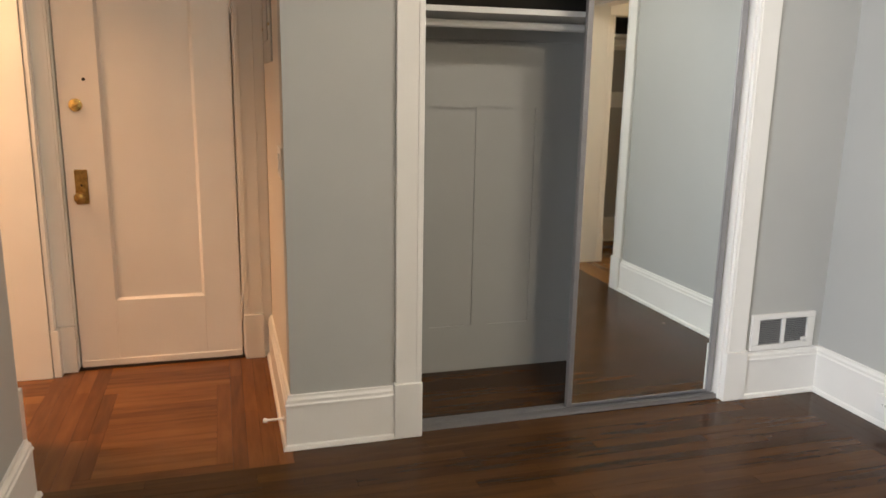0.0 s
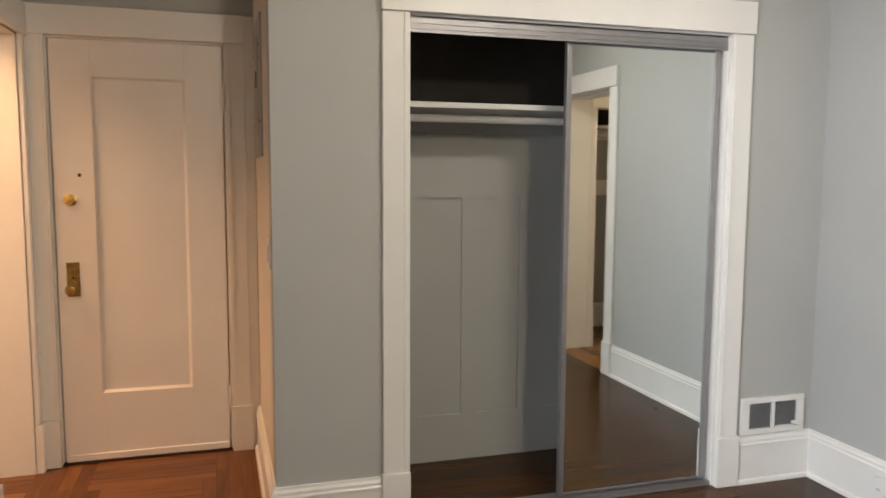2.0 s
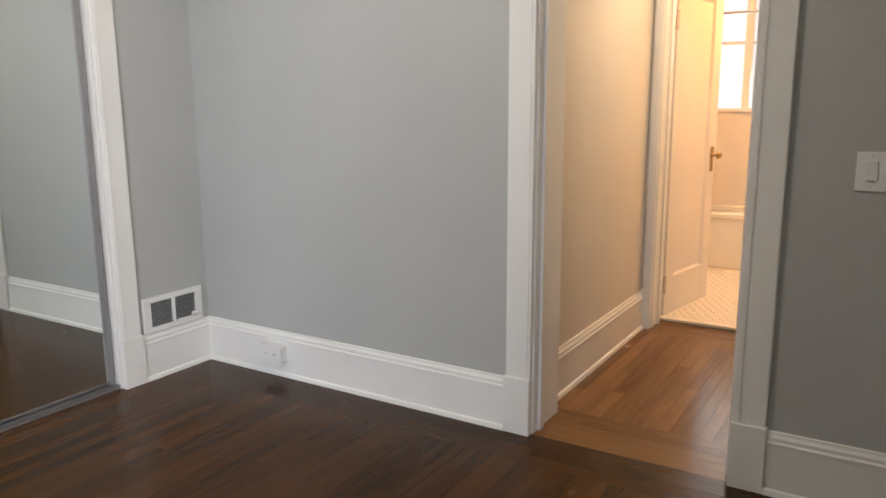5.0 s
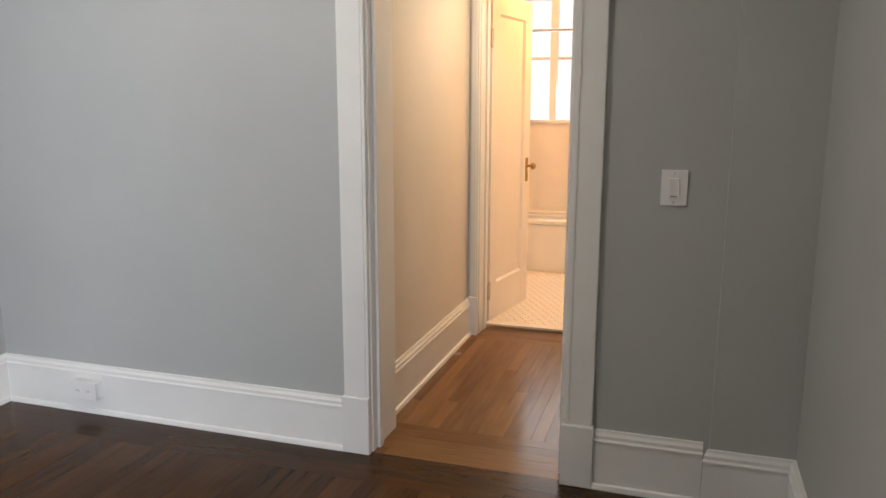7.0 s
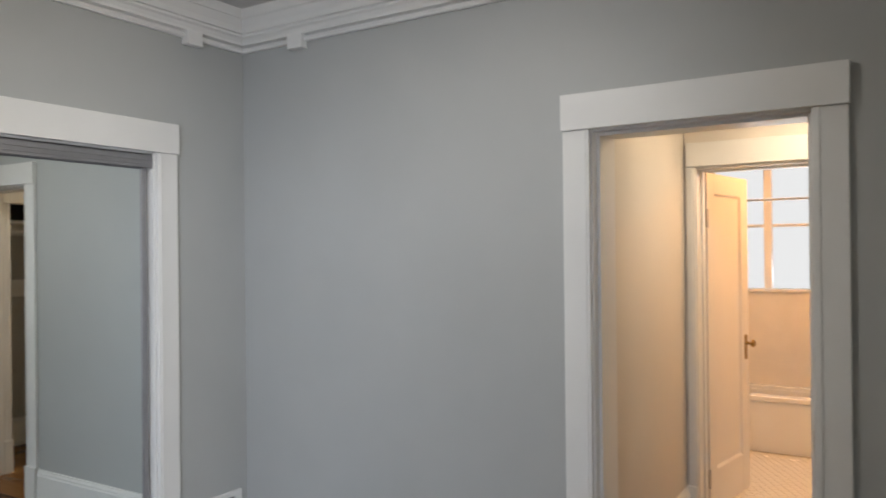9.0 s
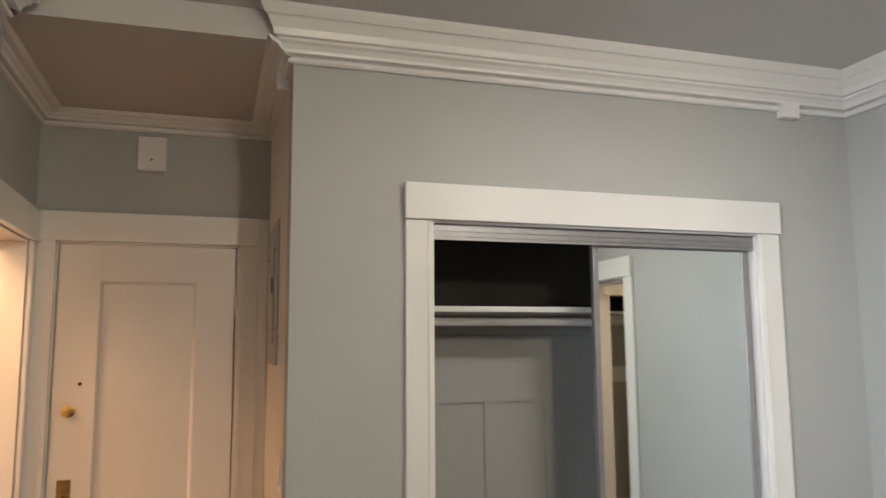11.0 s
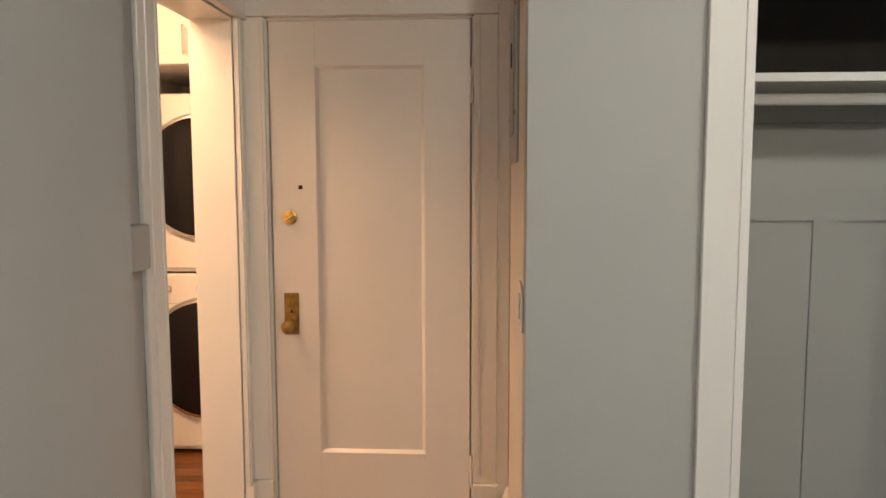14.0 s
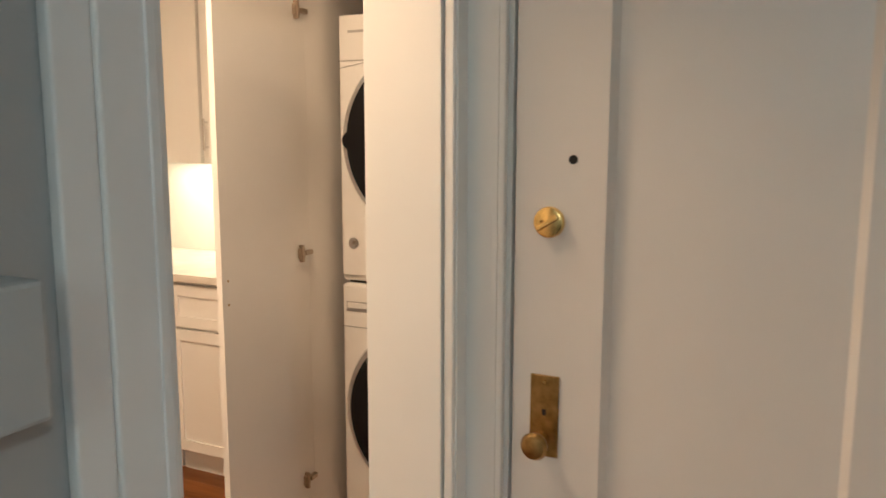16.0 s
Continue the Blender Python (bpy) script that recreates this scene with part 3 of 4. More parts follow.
rel(part("rail", B((MX0 + 0.024, MX1 - 0.028, 3.1485, 3.168, 1.966, 1.985), bev=0.003), TRACK, md), *o)
md.rotation_euler = (0, 0, radians(0.35))
bt = B((CX0 + 0.006, CX1 - 0.006, 3.118, 3.215, 0.0, 0.008), bev=0.001)
for y in (3.120, 3.138, 3.172, 3.190):
    bx(bt, CX0 + 0.006, CX1 - 0.006, y, y + 0.004, 0.008, 0.022)
struct("trim", bt, TRACK, "grey metal double floor track for sliding doors", "door track")
tt = B((CX0 + 0.006, CX1 - 0.006, 3.116, 3.122, 1.972, CZ - 0.008), (CX0 + 0.006, CX1 - 0.006, 3.116, 3.215, CZ - 0.013, CZ - 0.008))
for z in (1.985, 2.005):
    bx(tt, CX0 + 0.006, CX1 - 0.006, 3.112, 3.116, z, z + 0.006)
struct("trim", tt, TRACK, "grey ribbed metal head track of the closet", "door track")

# ---- room fittings ----
vx0, vx1, vz0, vz1 = 2.392, 2.742, 0.228, 0.402
vent = thing("wall_vent", vx0, C, vz0, "white metal wall heating vent with two louvred grilles", "vent")
o = (vx0, C, vz0)
VW = vx1 - vx0
fr = bmesh.new()
for a in ((vx0, vx1, C - 0.016, C - 0.001, vz1 - 0.026, vz1), (vx0, vx1, C - 0.016, C - 0.001, vz0, vz0 + 0.026), (vx0, vx0 + 0.042, C - 0.0158, C - 0.001, vz0 + 0.026, vz1 - 0.026), (vx1 - 0.042, vx1, C - 0.0158, C - 0.001, vz0 + 0.026, vz1 - 0.026), (vx0 + VW / 2 - 0.009, vx0 + VW / 2 + 0.009, C - 0.0158, C - 0.001, vz0 + 0.026, vz1 - 0.026)):
    bx(fr, *a, bev=0.002)
rel(part("frame", fr, TRIM, vent), *o)
rel(part("backing", B((vx0 + 0.03, vx1 - 0.03, C - 0.004, C - 0.0015, vz0 + 0.02, vz1 - 0.02)), GRILL, vent), *o)
for i in range(13):
    z = vz0 + 0.031 + i * 0.0092
    for a, b in ((vx0 + 0.042, vx0 + VW / 2 - 0.009), (vx0 + VW / 2 + 0.009, vx1 - 0.042)):
        rel(part("slat", B((a, b, C - 0.013, C - 0.005, z, z + 0.003)), STEEL, vent), *o)
rel(part("lever", B((vx1 - 0.075, vx1 - 0.045, C - 0.028, C - 0.014, vz0 + 0.036, vz0 + 0.052), bev=0.004), TRIM, vent), *o)
rel(part("lever_bar", B((vx0 + VW / 2 + 0.012, vx1 - 0.06, C - 0.021, C - 0.0155, vz0 + 0.028, vz0 + 0.035), bev=0.001), TRIM, vent), *o)

ol = thing("outlet_box", R - 0.02, 2.61, 0.12, "white surface outlet box on the baseboard", "outlet")
o = (R - 0.02, 2.61, 0.12)
rel(part("box", B((R - 0.068, R - 0.0215, 2.545, 2.675, 0.083, 0.160), bev=0.004), PLASTIC, ol), *o)
rel(part("faceplate", B((R - 0.0725, R - 0.0685, 2.540, 2.680, 0.080, 0.163), bev=0.0015), PLASTIC, ol), *o)
for y in (2.580, 2.635):
    rel(part("receptacle", B((R - 0.0745, R - 0.0728, y - 0.016, y + 0.016, 0.106, 0.138), bev=0.0008), PLASTIC, ol), *o)
    for d in (-0.006, 0.006):
        rel(part("slot", B((R - 0.0752, R - 0.0747, y + d - 0.001, y + d + 0.001, 0.118, 0.127)), DARK, ol), *o)


def rocker(name, y, z, wall, sgn, gang=1):
    w = 0.042 if gang == 1 else 0.075
    s = thing(name, wall, y, z, "white rocker light switch on the painted wall", "switch")

    def b(p0, p1, y0, y1, z0, z1, bev):
        q0, q1 = sorted((sgn * p0, sgn * p1))
        return B((q0, q1, y0, y1, z0, z1), bev=bev)

    part("plate", b(0.0005, 0.006, -w, w, -0.059, 0.059, 0.002), PLASTIC, s)
    part("rocker", b(0.0062, 0.011, -0.0165, 0.0165, -0.033, 0.033, 0.002), PLASTIC, s)
    part("light_slot", b(0.0112, 0.0116, -0.011, 0.011, -0.029, -0.026, 0), GRILL, s)
    for dz in (-0.048, 0.048):
        part("screw", lathe(bmesh.new(), (sgn * 0.0062, 0, dz), "x", [(0.003, 0), (0.003, sgn * 0.001)], 8), STEEL, s)
    return s


rocker("light_switch", 0.147, 1.106, R, -1)
rocker("light_switch", 3.27, 1.115, A, -1, 2)

# electrical panel on the entry's side wall
ep = thing("breaker_panel", A, 3.78, 1.81, "grey painted breaker panel cover screwed to the wall", "electrical panel")
part("cover", B((-0.010, -0.0005, -0.235, 0.235, -0.31, 0.29), bev=0.003), PAINT, ep)
part("door", B((-0.016, -0.0105, -0.12, 0.13, -0.22, 0.20), bev=0.002), PAINT, ep)
part("latch", B((-0.020, -0.0165, -0.10, -0.07, -0.01, 0.06), bev=0.001), DARK, ep, "black recessed latch")
for y in (-0.205, 0.205):
    for z in (-0.16, 0.16):
        part("screw", lathe(bmesh.new(), (-0.0105, y, z), "x", [(0.008, 0), (0.005, -0.005)], 10), OLDBRASS, ep)
# door stop on the baseboard
ds = thing("door_stop", A - 0.021, 3.20, 0.085, "white spring door stop on the baseboard", "door stop")
part("base", lathe(bmesh.new(), (0, 0, 0), "x", [(0.012, 0), (0.010, -0.006)], 14), PLASTIC, ds)
part("rod", lathe(bmesh.new(), (-0.006, 0, 0), "x", [(0.005, 0), (0.005, -0.06)], 12), PLASTIC, ds)
part("tip", lathe(bmesh.new(), (-0.066, 0, 0), "x", [(0.009, 0), (0.010, -0.012), (0.006, -0.018)], 14), PLASTIC, ds)
# door chime
ch = thing("door_chime", -0.268, D, 2.485, "off-white square door chime box above the entry door", "door chime")
part("case", B((-0.063, 0.063, -0.042, -0.0005, -0.082, 0.082), bev=0.006), PLASTIC, ch)
part("speaker_ring", lathe(bmesh.new(), (0, -0.0415, 0.025), "y", [(0.040, 0), (0.040, -0.0015), (0.036, -0.0015)], 28), PLASTIC, ch)
part("bell_mark", lathe(bmesh.new(), (0, -0.0415, -0.028), "y", [(0.007, 0), (0.004, -0.001)], 8), DARK, ch)
# surface raceway and box beside the kitchen opening
cw = thing("raceway", K, 3.16, 0, "grey painted surface wiring box with a raceway up the wall", "raceway")
o = (K, 3.16, 0)
rel(part("box", B((K + 0.0005, K + 0.050, 3.128, 3.235, 1.215, 1.335), bev=0.005), PAINT, cw), *o)
rel(part("channel", B((K + 0.0005, K + 0.014, 3.150, 3.168, 1.336, 2.597), bev=0.002), PAINT, cw), *o)
rel(part("cord", cyl(bmesh.new(), (K + 0.006, 3.155, 0.73), "z", 0.0022, 0.968, 8), GRILL, cw), *o)

# lamps
def dome(name, x, y, z, r, m, label):
    d = thing(name, x, y, z, label, "ceiling light")
    part("base", lathe(bmesh.new(), (0, 0, 0), "z", [(r * 0.8, -0.001), (r * 0.8, -0.02)]), TRIM, d)
    g = part("shade", lathe(bmesh.new(), (0, 0, 0), "z", [(r * 0.7, -0.0205), (r, -0.022), (r, -0.035), (r * 0.85, -0.06), (r * 0.5, -0.08), (r * 0.1, -0.087)]), m, d, "glowing frosted glass shade", True)
    g.visible_shadow = False
    return d


dome("ceiling_light", 1.52, 1.66, H, 0.17, LAMPG, "round flush ceiling light with frosted glass")
dome("ceiling_light", 3.95, 0.62, HH, 0.13, LAMPW, "small round warm hall ceiling light")
# this third dome is an added fixture for the unseen fill lamp
dome("ceiling_light", 0.88, -0.95, H, 0.17, LAMPW, "unseen round ceiling light added south of the room as fill")
kl = thing("ceiling_light", -1.70, 3.72, 2.66, "long flat kitchen ceiling light with a white frame", "ceiling light")
part("frame", B((-0.19, 0.19, -0.68, 0.68, -0.05, -0.001), bev=0.005), TRIM, kl)
part("diffuser", B((-0.16, 0.16, -0.65, 0.65, -0.058, -0.0505), bev=0.002), LAMPW, kl, "glowing white diffuser")
dome("ceiling_light", 5.5, 0.55, 2.55, 0.13, LAMPW, "small round warm bathroom ceiling light")

# ---- windows ----
def window(name, label, axis, q, lo, hi, z0, z1, cols, m_glow, deep):
    """Frame bars in the opening, with bright sky beyond. deep: the way outwards."""
    w = thing(name, *((q, lo, z0) if axis == "y" else (lo, q, z0)), label, "window", kind="structure")
    o = w.location

    def box(a0, a1, b0, b1, c0, c1, bev=0.002):
        b0, b1 = sorted((q + deep * b0, q + deep * b1))
        return B((b0, b1, a0, a1, c0, c1) if axis == "y" else (a0, a1, b0, b1, c0, c1), bev=bev)

    f = 0.045
    for a0, a1 in ((lo, lo + f), (hi - f, hi)):
        rel(part("jamb", box(a0, a1, 0, 0.07, z0, z1), TRIM, w), *o)
    rel(part("head", box(lo + f, hi - f, 0, 0.07, z1 - f, z1), TRIM, w), *o)
    rel(part("window_sill", box(lo - 0.03, hi + 0.03, -0.03, 0.07, z0 - 0.025, z0 + 0.0), TRIM, w), *o)
    for i in range(cols):
        a, b = lo + f + (hi - lo - 2 * f) * i / cols, lo + f + (hi - lo - 2 * f) * (i + 1) / cols
        if i:
            rel(part("mullion", box(a - 0.03, a + 0.03, 0, 0.07, z0, z1 - f), TRIM, w), *o)
            a += 0.03
        if i < cols - 1:
            b -= 0.03
        zm = (z0 + z1 - f) / 2 + 0.02
        rel(part("meeting_rail", box(a, b, 0.02, 0.05, zm - 0.012, zm + 0.012), TRIM, w), *o)
    ob = struct("backdrop", box(lo - 0.3, hi + 0.3, 0.35, 0.36, z0 - 0.3, z1 + 0.3, 0), m_glow, "bright overcast sky beyond the window", "sky")
    return w


window("window_1", "white bathroom double window over the tub", "y", 6.86, 0.78, 1.72, 1.24, 2.30, 2, SKYB, 1)
window("window_2", "white living room window", "y", -3.63, -1.5, 0.1, 0.75, 2.35, 2, SKYG, -1)
window("window_3", "white kitchen window", "x", 2.74, -2.3, -1.3, 1.0, 2.1, 1, SKYK, -1)


# ---- bathroom ----
tub = thing("bathtub", 6.48, 0.9, 0, "white built-in bathtub below the window", "bathtub")
o = (6.48, 0.9, 0)
rel(part("apron", B((6.30, 6.345, 0.03, 1.74, 0.0, 0.40), bev=0.006), PORCELAIN, tub), *o)
rel(part("rim", B((6.285, 6.40, 0.03, 1.74, 0.40, 0.44), (6.80, 6.855, 0.03, 1.74, 0.40, 0.44), (6.40, 6.80, 0.03, 0.12, 0.40, 0.44), (6.40, 6.80, 1.64, 1.74, 0.40, 0.44), bev=0.008), PORCELAIN, tub), *o)
rel(part("basin", B((6.40, 6.80, 0.12, 1.64, 0.05, 0.09), (6.395, 6.41, 0.12, 1.64, 0.09, 0.41), (6.79, 6.805, 0.12, 1.64, 0.09, 0.41), bev=0.004), PORCELAIN, tub), *o)
cr = thing("curtain_rod", 6.36, 0.9, 1.955, "thin chrome shower curtain rod above the tub", "curtain rod")
part("rod", cyl(bmesh.new(), (0, 0, 0), "y", 0.011, 1.72), CHROME, cr, smooth=True)
for s in (-1, 1):
    part("flange", lathe(bmesh.new(), (0, s * 0.853, 0), "y", [(0.028, -0.005), (0.028, 0.005)]), CHROME, cr)
struct("trim", B((BX + BT - 0.03, BX + BT + 0.03, BY0 + 0.006, BY1 - 0.006, 0.0, 0.024), bev=0.004), HEX, "pale marble bathroom threshold", "threshold")

# ---- hall closet ----
hs = thing("closet_shelf", 3.34, 0.0, 1.84, "white painted hall closet shelf with a rod", "shelf")
part("board", B((-0.285, 0.355, -0.288, 0.06, 0, 0.022), bev=0.002), TRIM, hs)
part("rod", cyl(bmesh.new(), (0.035, -0.08, -0.06), "x", 0.015, 0.640), TRIM, hs)
part("cleat", B((-0.285, 0.355, -0.289, -0.27, -0.09, -0.001)), TRIM, hs)
struct("trim", B((3.055, 3.695, -0.288, -0.272, 1.24, 1.38), bev=0.002), TRIM, "white painted hook rail in the hall closet", "hook rail")

run("baseboard", BASE, "x", 3.05, 3.70, lambda p: -0.29 + p, BL, "baseboard")
# shade above the hall closet shelf, painted as a near-black sheet
struct("wall_hall_closet_upper", B((3.051, 3.699, -0.2895, -0.283, 1.865, 2.495)), SHADEDARK, "near-black sheet painting the shade above the hall closet shelf", "wall")

# ---- kitchen ----
def machine(name, label, z, h, cz, knob, drawer):
    x0, x1, yf = -1.585, -0.895, 5.05
    m = thing(name, (x0 + x1) / 2, yf, z, label, name)
    cx = (x0 + x1) / 2
    o = (cx, yf, z)
    rel(part("cabinet", B((x0, x1, yf + 0.001, yf + 0.68, z, z + h), bev=0.012), ENAMEL, m), *o)
    bm = B((x0 + 0.004, x1 - 0.004, yf - 0.008, yf + 0.004, z + 0.02, z + h - 0.004), bev=0.006)
    rel(part("front_panel", bm, ENAMEL, m), *o)
    door = rel(part("door_ring", lathe(bmesh.new(), (cx, yf - 0.006, cz), "y", [(0.324, 0), (0.324, -0.010), (0.318, -0.022), (0.308, -0.030), (0.300, -0.030)], 64), CHROME, m, "chrome door ring", True), *o)
    rel(part("door_glass", lathe(bmesh.new(), (cx, yf - 0.030, cz), "y", [(0.301, 0), (0.297, -0.010), (0.24, -0.018), (0.12, -0.024), (0.02, -0.026)], 64), BLACKGLASS, m, "dark convex door glass", True), *o)
    rel(part("seam", B((x0 + 0.004, x1 - 0.004, yf - 0.0092, yf - 0.0075, z + h - 0.155, z + h - 0.151)), STEEL, m), *o)
    if knob:
        rel(part("badge", lathe(bmesh.new(), (-1.533, yf - 0.008, z + 0.135), "y", [(0.020, 0), (0.020, -0.002), (0.014, -0.002), (0.012, -0.004)], 20), CHROME, m), *o)
    rel(part("dial", lathe(bmesh.new(), (cx, yf - 0.008, z + h - 0.075), "y", [(0.045, 0), (0.043, -0.025), (0.036, -0.032)], 32), CHROME, m, "round chrome dial", True), *o)
    if knob:
        rel(part("name_bar", B((-1.545, -1.475, yf - 0.0092, yf - 0.0078, z + h - 0.062, z + h - 0.054)), STEEL, m), *o)
        stripe = B((-1.578, -1.30, yf - 0.0094, yf - 0.0078, z + h - 0.178, z + h - 0.175))
        bmesh.ops.rotate(stripe, verts=stripe.verts, cent=(-1.578, yf, z + h - 0.178), matrix=Matrix.Rotation(radians(-9), 3, "Y"))
        rel(part("accent_line", stripe, STEEL, m), *o)
        rel(part("door_grip", lathe(bmesh.new(), (cx - 0.285, yf - 0.036, cz), "y", [(0.030, 0.0), (0.030, -0.004), (0.022, -0.006)], 20), BLACKGLASS, m, "dark recessed door grip", True), *o)
    if drawer:
        rel(part("drawer_recess", B((-1.565, -1.42, yf - 0.0095, yf - 0.0075, z + h - 0.098, z + h - 0.062)), STEEL, m), *o)
        rel(part("drawer_pull", B((-1.56, -1.425, yf - 0.014, yf - 0.009, z + h - 0.085, z + h - 0.066), bev=0.002), PLASTIC, m), *o)
    return m


machine("washing_machine", "white front-loading washing machine with a dark round door", 0.022, 0.935, 0.517, False, True)
machine("dryer", "white tumble dryer stacked on the washing machine", 0.966, 0.905, 1.452, True, False)
struct("trim", B((-1.57, -0.91, 5.075, 5.7, 0.958, 0.965)), DARK, "dark stacking gap between the machines", "stacking kit")
pan = thing("laundry_cabinet", -1.63, 5.2, 0, "white tall laundry cabinet sides with a bridge above", "cabinet")
o = (-1.63, 5.2, 0)
rel(part("side_panel", B((-1.640, -1.622, 4.904, 5.795, 0, 2.60)), ENAMEL, pan), *o)
rel(part("bridge_bottom", B((-1.621, -0.79, 4.925, 5.795, 1.990, 2.008)), ENAMEL, pan), *o)
rel(part("bridge_back", B((-1.621, -0.79, 5.775, 5.795, 0.0, 1.989)), ENAMEL, pan), *o)
for x0, x1, hxx in ((-1.62, -1.21, -1.245), (-1.204, -0.795, -1.169)):
    bm = B((x0, x1, 4.903, 4.922, 1.992, 2.60), bev=0.0015)
    dd = rel(part("bridge_door", bm, ENAMEL, pan), *o)
    for a in ((x0 + 0.002, x0 + 0.06, 4.897, 4.9025, 1.995, 2.597), (x1 - 0.06, x1 - 0.002, 4.897, 4.9025, 1.995, 2.597), (x0 + 0.06, x1 - 0.06, 4.897, 4.9025, 1.995, 2.055), (x0 + 0.06, x1 - 0.06, 4.897, 4.9025, 2.537, 2.597)):
        rel(part("shaker_rail", B(a, bev=0.001), ENAMEL, pan), *o)
    rel(part("handle", B((hxx - 0.006, hxx + 0.006, 4.862, 4.872, 2.035, 2.175), (hxx - 0.005, hxx + 0.005, 4.871, 4.897, 2.045, 2.057), (hxx - 0.005, hxx + 0.005, 4.871, 4.897, 2.153, 2.165), bev=0.002), CHROME, pan), *o)
# tall door of the laundry cabinet, folded open
td = rel(part("tall_door", B((-1.642, -1.622, 4.475, 4.9035, 0.09, 2.56)), ENAMEL, pan), *o)
for z in (0.30, 1.085, 1.86):
    rel(part("hinge", B((-1.6215, -1.611, 4.838, 4.866, z - 0.017, z + 0.017), (-1.6215, -1.606, 4.866, 4.903, z - 0.008, z + 0.008), (-1.6215, -1.604, 4.844, 4.854, z - 0.028, z + 0.028), bev=0.002), NICKEL, pan, "dark nickel concealed hinge"), *o)
for z in (0.98, 1.05):
    rel(part("screw_hole", lathe(bmesh.new(), (-1.6225, 4.50, z), "x", [(0.004, 0), (0.004, 0.001)], 8), OLDBRASS, pan), *o)


def base_unit(x0, x1):
    u = thing("base_cabinet", x0, 5.20, 0, "white shaker base cabinet with a drawer over a door", "cabinet", "kitchen base cabinets")
    w = x1 - x0
    part("body", B((0, w, 0.022, 0.595, 0.10, 0.865)), ENAMEL, u)
    part("toe_kick", B((0, w, 0.06, 0.08, 0, 0.10)), ENAMEL, u)
    for nm, z0, z1 in (("drawer_front", 0.665, 0.850), ("door", 0.112, 0.655)):
        d = part(nm, B((0.004, w - 0.004, 0.006, 0.0215, z0, z1), bev=0.001), ENAMEL, u)
        for a in ((0.004, 0.06, z0, z1), (w - 0.06, w - 0.004, z0, z1), (0.06, w - 0.06, z0, z0 + 0.05), (0.06, w - 0.06, z1 - 0.05, z1)):
            part("shaker_rail", B((a[0], a[1], -0.002, 0.0055, a[2] + 0.001, a[3] - 0.001), bev=0.001), ENAMEL, d)
    return u


bu = base_unit(-2.10, -1.645)
copy_thing(bu, pose(-2.57, 5.20, 0))
copy_thing(bu, pose(-3.04, 5.20, 0))
ct = thing("countertop", -2.4, 5.49, 0.867, "pale polished stone kitchen countertop", "countertop")
part("slab", B((-0.99, 0.755, -0.315, 0.305, 0, 0.032), bev=0.003), STONE, ct)
struct("trim", B((-3.39, -1.645, 5.785, 5.797, 0.90, 1.35)), TILEW, "white backsplash lit from above", "backsplash")


def wall_unit(x0, x1):
    u = thing("wall_cabinet", x0, 5.46, 1.35, "white shaker wall cabinet over the counter", "cabinet", "kitchen wall cabinets")
    w = x1 - x0
    part("body", B((0, w, 0.020, 0.325, 0, 1.15)), ENAMEL, u)
    d = part("door", B((0.003, w - 0.003, 0.004, 0.0195, 0.002, 1.148), bev=0.001), ENAMEL, u)
    for a in ((0.003, 0.06, 0.002, 1.148), (w - 0.06, w - 0.003, 0.002, 1.148), (0.06, w - 0.06, 0.002, 0.06), (0.06, w - 0.06, 1.09, 1.148)):
        part("shaker_rail", B((a[0], a[1], -0.003, 0.0035, a[2] + 0.001, a[3] - 0.001), bev=0.001), ENAMEL, d)
    part("handle", B((0.024, 0.034, -0.034, -0.025, 0.06, 0.20), (0.025, 0.033, -0.026, -0.003, 0.07, 0.08), (0.025, 0.033, -0.026, -0.003, 0.18, 0.19), bev=0.002), CHROME, u)
    return u


wu = wall_unit(-2.10, -1.645)
copy_thing(wu, pose(-2.57, 5.46, 1.35))
copy_thing(wu, pose(-3.04, 5.46, 1.35))

# ---- floors ----
floor = struct("floor", B((-3.75, BX + BT - 0.03, -2.52, 5.92, -0.12, -0.012)), SUB, "dark stained hardwood strip floor with a glossy finish", "floor")
rng = random.Random(4)
count = [0]
loose = {}


def plank(x0, x1, y0, y1, material, near):
    g = 0.0003
    x0, x1, y0, y1 = x0 + g, x1 - g, y0 + g, y1 - g
    t = rng.uniform(-0.0002, 0.0002)
    e = 0.0003
    lo, hi = -0.012, t
    v = [(x0, y0, lo), (x1, y0, lo), (x1, y1, lo), (x0, y1, lo), (x0, y0, hi - e), (x1, y0, hi - e), (x1, y1, hi - e), (x0, y1, hi - e), (x0 + e, y0 + e, hi), (x1 - e, y0 + e, hi), (x1 - e, y1 - e, hi), (x0 + e, y1 - e, hi)]
    f = [(0, 1, 5, 4), (1, 2, 6, 5), (2, 3, 7, 6), (3, 0, 4, 7), (4, 5, 9, 8), (5, 6, 10, 9), (6, 7, 11, 10), (7, 4, 8, 11), (8, 9, 10, 11)]
    if near and count[0] < 300:
        count[0] += 1
        me = bpy.data.meshes.new("plank")
        me.from_pydata(v, [], f)
        me.materials.append(material)
        ob = new("plank", me)
        ob.parent = floor
    else:
        vs, fs = loose.setdefault(material.name, (material, [], []))[1:]
        n = len(vs)
        vs.extend(v)
        fs.extend(tuple(i + n for i in q) for q in f)


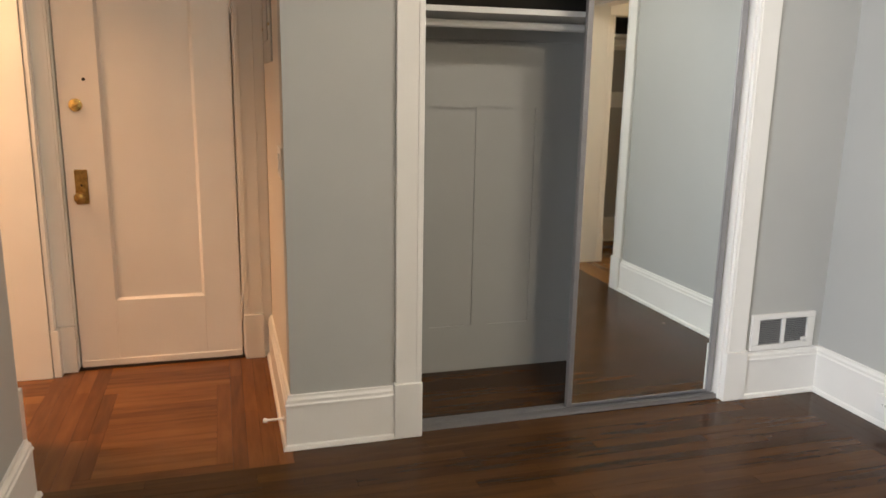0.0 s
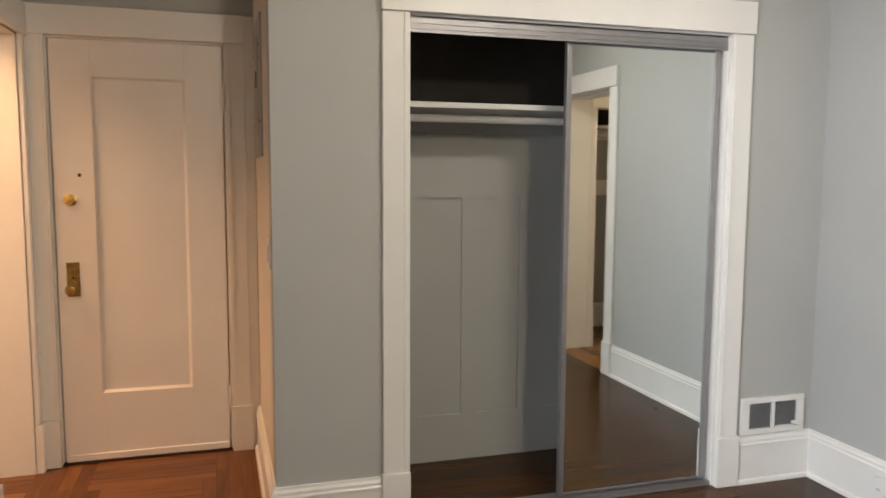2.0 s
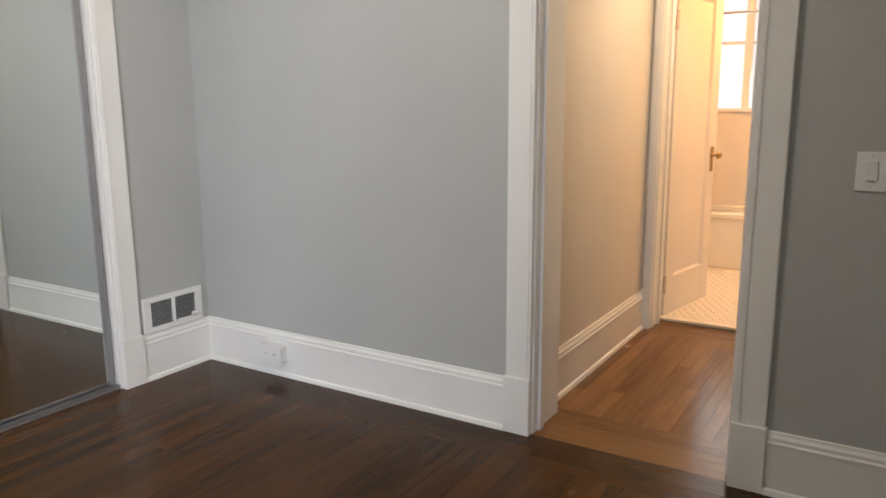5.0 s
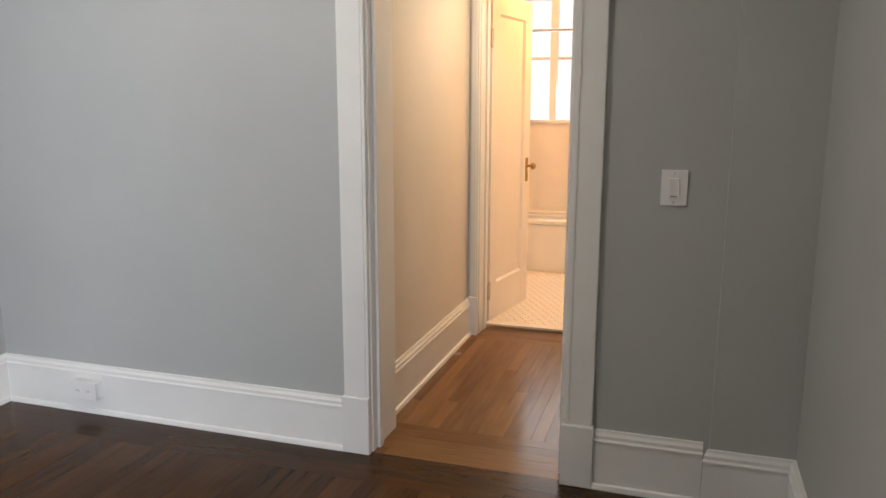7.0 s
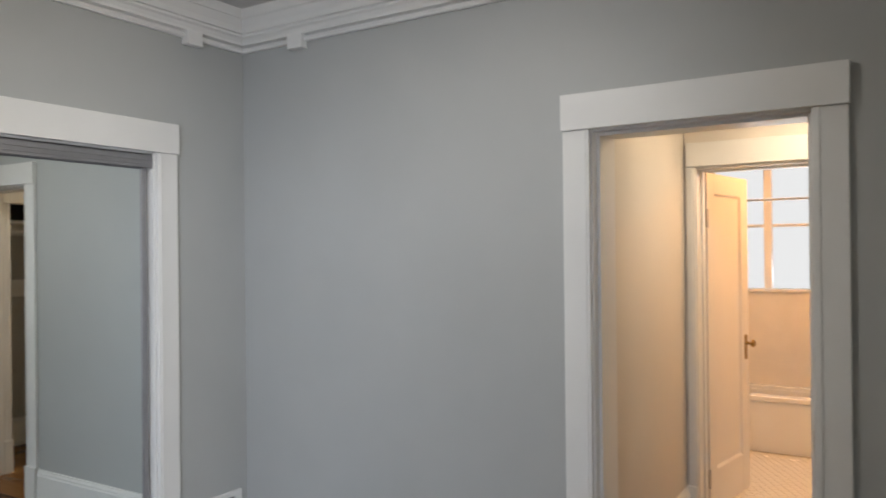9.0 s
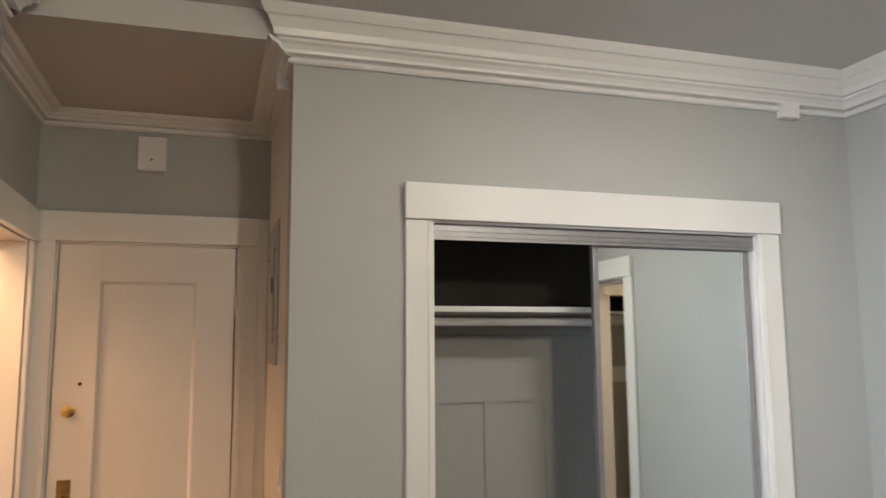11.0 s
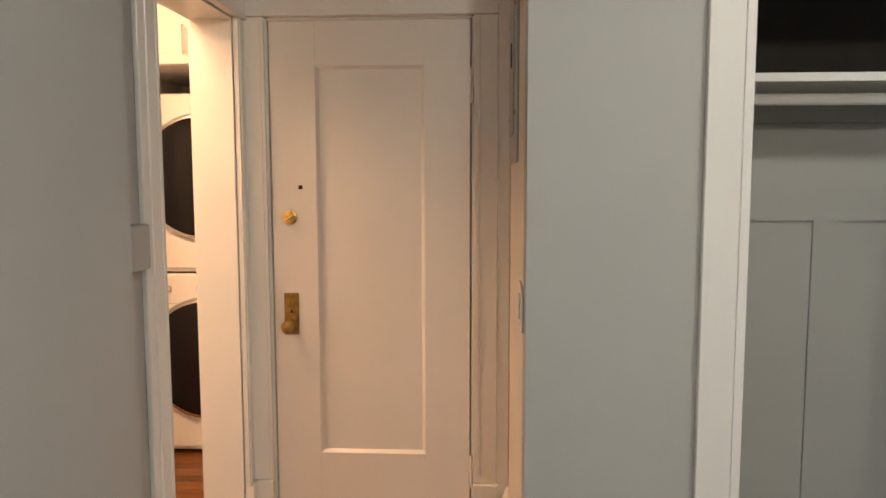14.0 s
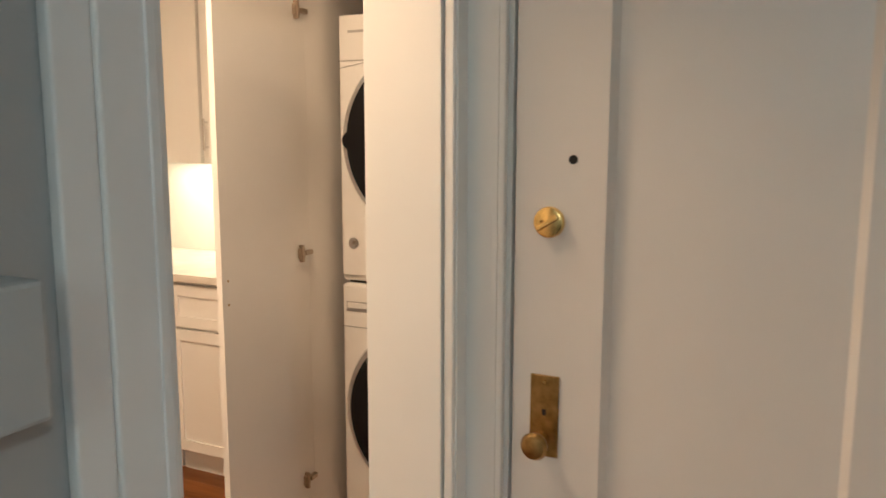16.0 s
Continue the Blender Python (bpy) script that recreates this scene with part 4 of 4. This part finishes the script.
def boards(x0, x1, y0, y1, material, along="x", near=True, w=0.057):
    a0, a1, b0, b1 = (x0, x1, y0, y1) if along == "x" else (y0, y1, x0, x1)
    n = max(1, round((b1 - b0) / w))
    w = (b1 - b0) / n
    for i in range(n):
        a = a0
        b = b0 + i * w
        first = True
        while a < a1 - 1e-6:
            step = rng.uniform(0.25, 1.1) if first else rng.uniform(0.7, 1.5)
            first = False
            e = a + step
            if a1 - e < 0.25:
                e = a1
            if along == "x":
                plank(a, e, b, b + w, material, near)
            else:
                plank(b, b + w, a, e, material, near)
            a = e


# the entry: a border round an inset of crosswise strips
boards(K, -0.50, 2.98, D, RFLOORY, "y")
boards(0.06, A, 2.98, D, RFLOORY, "y")
boards(-0.50, 0.06, 2.98, 3.04, RFLOOR)
boards(-0.50, 0.06, 3.84, D, RFLOOR)
boards(-0.50, -0.44, 3.04, 3.84, RFLOORY, "y")
boards(0.0, 0.06, 3.04, 3.84, RFLOORY, "y")
boards(-0.44, 0.0, 3.04, 3.84, RFLOOR)
# the room, with borders along two walls
boards(R - 0.23, R, 0.4, C, DFLOORY, "y")
boards(K, R - 0.23, 1.3, 2.98, DFLOOR)
boards(A, R - 0.23, 2.98, C, DFLOOR)
# the hall
boards(R, R + 0.30, 0.36, 1.5, OAKY, "y")
boards(R + 0.30, BX - 0.08, 0.55, 1.355, OAK)
boards(BX - 0.08, BX + BT, 0.47, 1.355, OAKY, "y")
boards(CX0 - 0.1, 2.46, C, 3.755, DFLOOR, near=False)
boards(K, R - 0.23, -2.4, 1.3, DFLOOR, near=False)
boards(R - 0.23, R, -2.4, 0.4, DFLOORY, "y", near=False)
boards(R + 0.30, BX - 0.08, -0.29, 0.55, OAK, near=False)
boards(-3.63, K, -2.4, 2.62, DFLOOR, near=False, w=0.08)
boards(-3.40, K, 2.62, 5.80, RFLOOR, near=False, w=0.08)
for material, vs, fs in loose.values():
    me = bpy.data.meshes.new("plank_field")
    me.from_pydata(vs, [], fs)
    me.materials.append(material)
    ob = new("plank_field", me)
    ob.parent = floor
    ob["kind"] = "stuff"

# bathroom floor: small elongated hexagons in grout
bf = struct("floor_bath", B((BX + BT - 0.03, 6.98, -0.1, 1.87, -0.12, 0.010)), GROUT, "cream hexagon mosaic bathroom floor with tan grout", "floor")
hr = 0.031
prof = [(math.cos(radians(60 * i)) * hr, math.sin(radians(60 * i)) * hr) for i in range(6)]
hv = [(x, y, 0.009) for x, y in prof] + [(x, y, 0.0125) for x, y in prof] + [(x * 0.94, y * 0.94, 0.014) for x, y in prof]
hf = [(i, (i + 1) % 6, 6 + (i + 1) % 6, 6 + i) for i in range(6)] + [(6 + i, 6 + (i + 1) % 6, 12 + (i + 1) % 6, 12 + i) for i in range(6)] + [tuple(range(12, 18))]
hme = bpy.data.meshes.new("tile")
hme.from_pydata(hv, [], hf)
hme.materials.append(HEX)
sv, sf, made = [], [], 0
px_, py_ = hr * 1.5 + 0.0038, hr * math.sqrt(3) + 0.0042
for i in range(int(1.58 / px_)):
    for j in range(int(1.7 / py_)):
        x, y = BX + BT + 0.06 + i * px_, 0.05 + j * py_ + (py_ / 2 if i % 2 else 0)
        if x < 5.9 and 0.75 < y < 1.4 and made < 300:
            made += 1
            ob = new("tile", hme)
            ob.location, ob.parent = (x, y, 0), bf
        else:
            n = len(sv)
            sv.extend((a + x, b + y, c) for a, b, c in hv)
            sf.extend(tuple(k + n for k in q) for q in hf)
me = bpy.data.meshes.new("tile_field")
me.from_pydata(sv, [], sf)
me.materials.append(HEX)
ob = new("tile_field", me)
ob.parent = bf
ob["kind"] = "stuff"
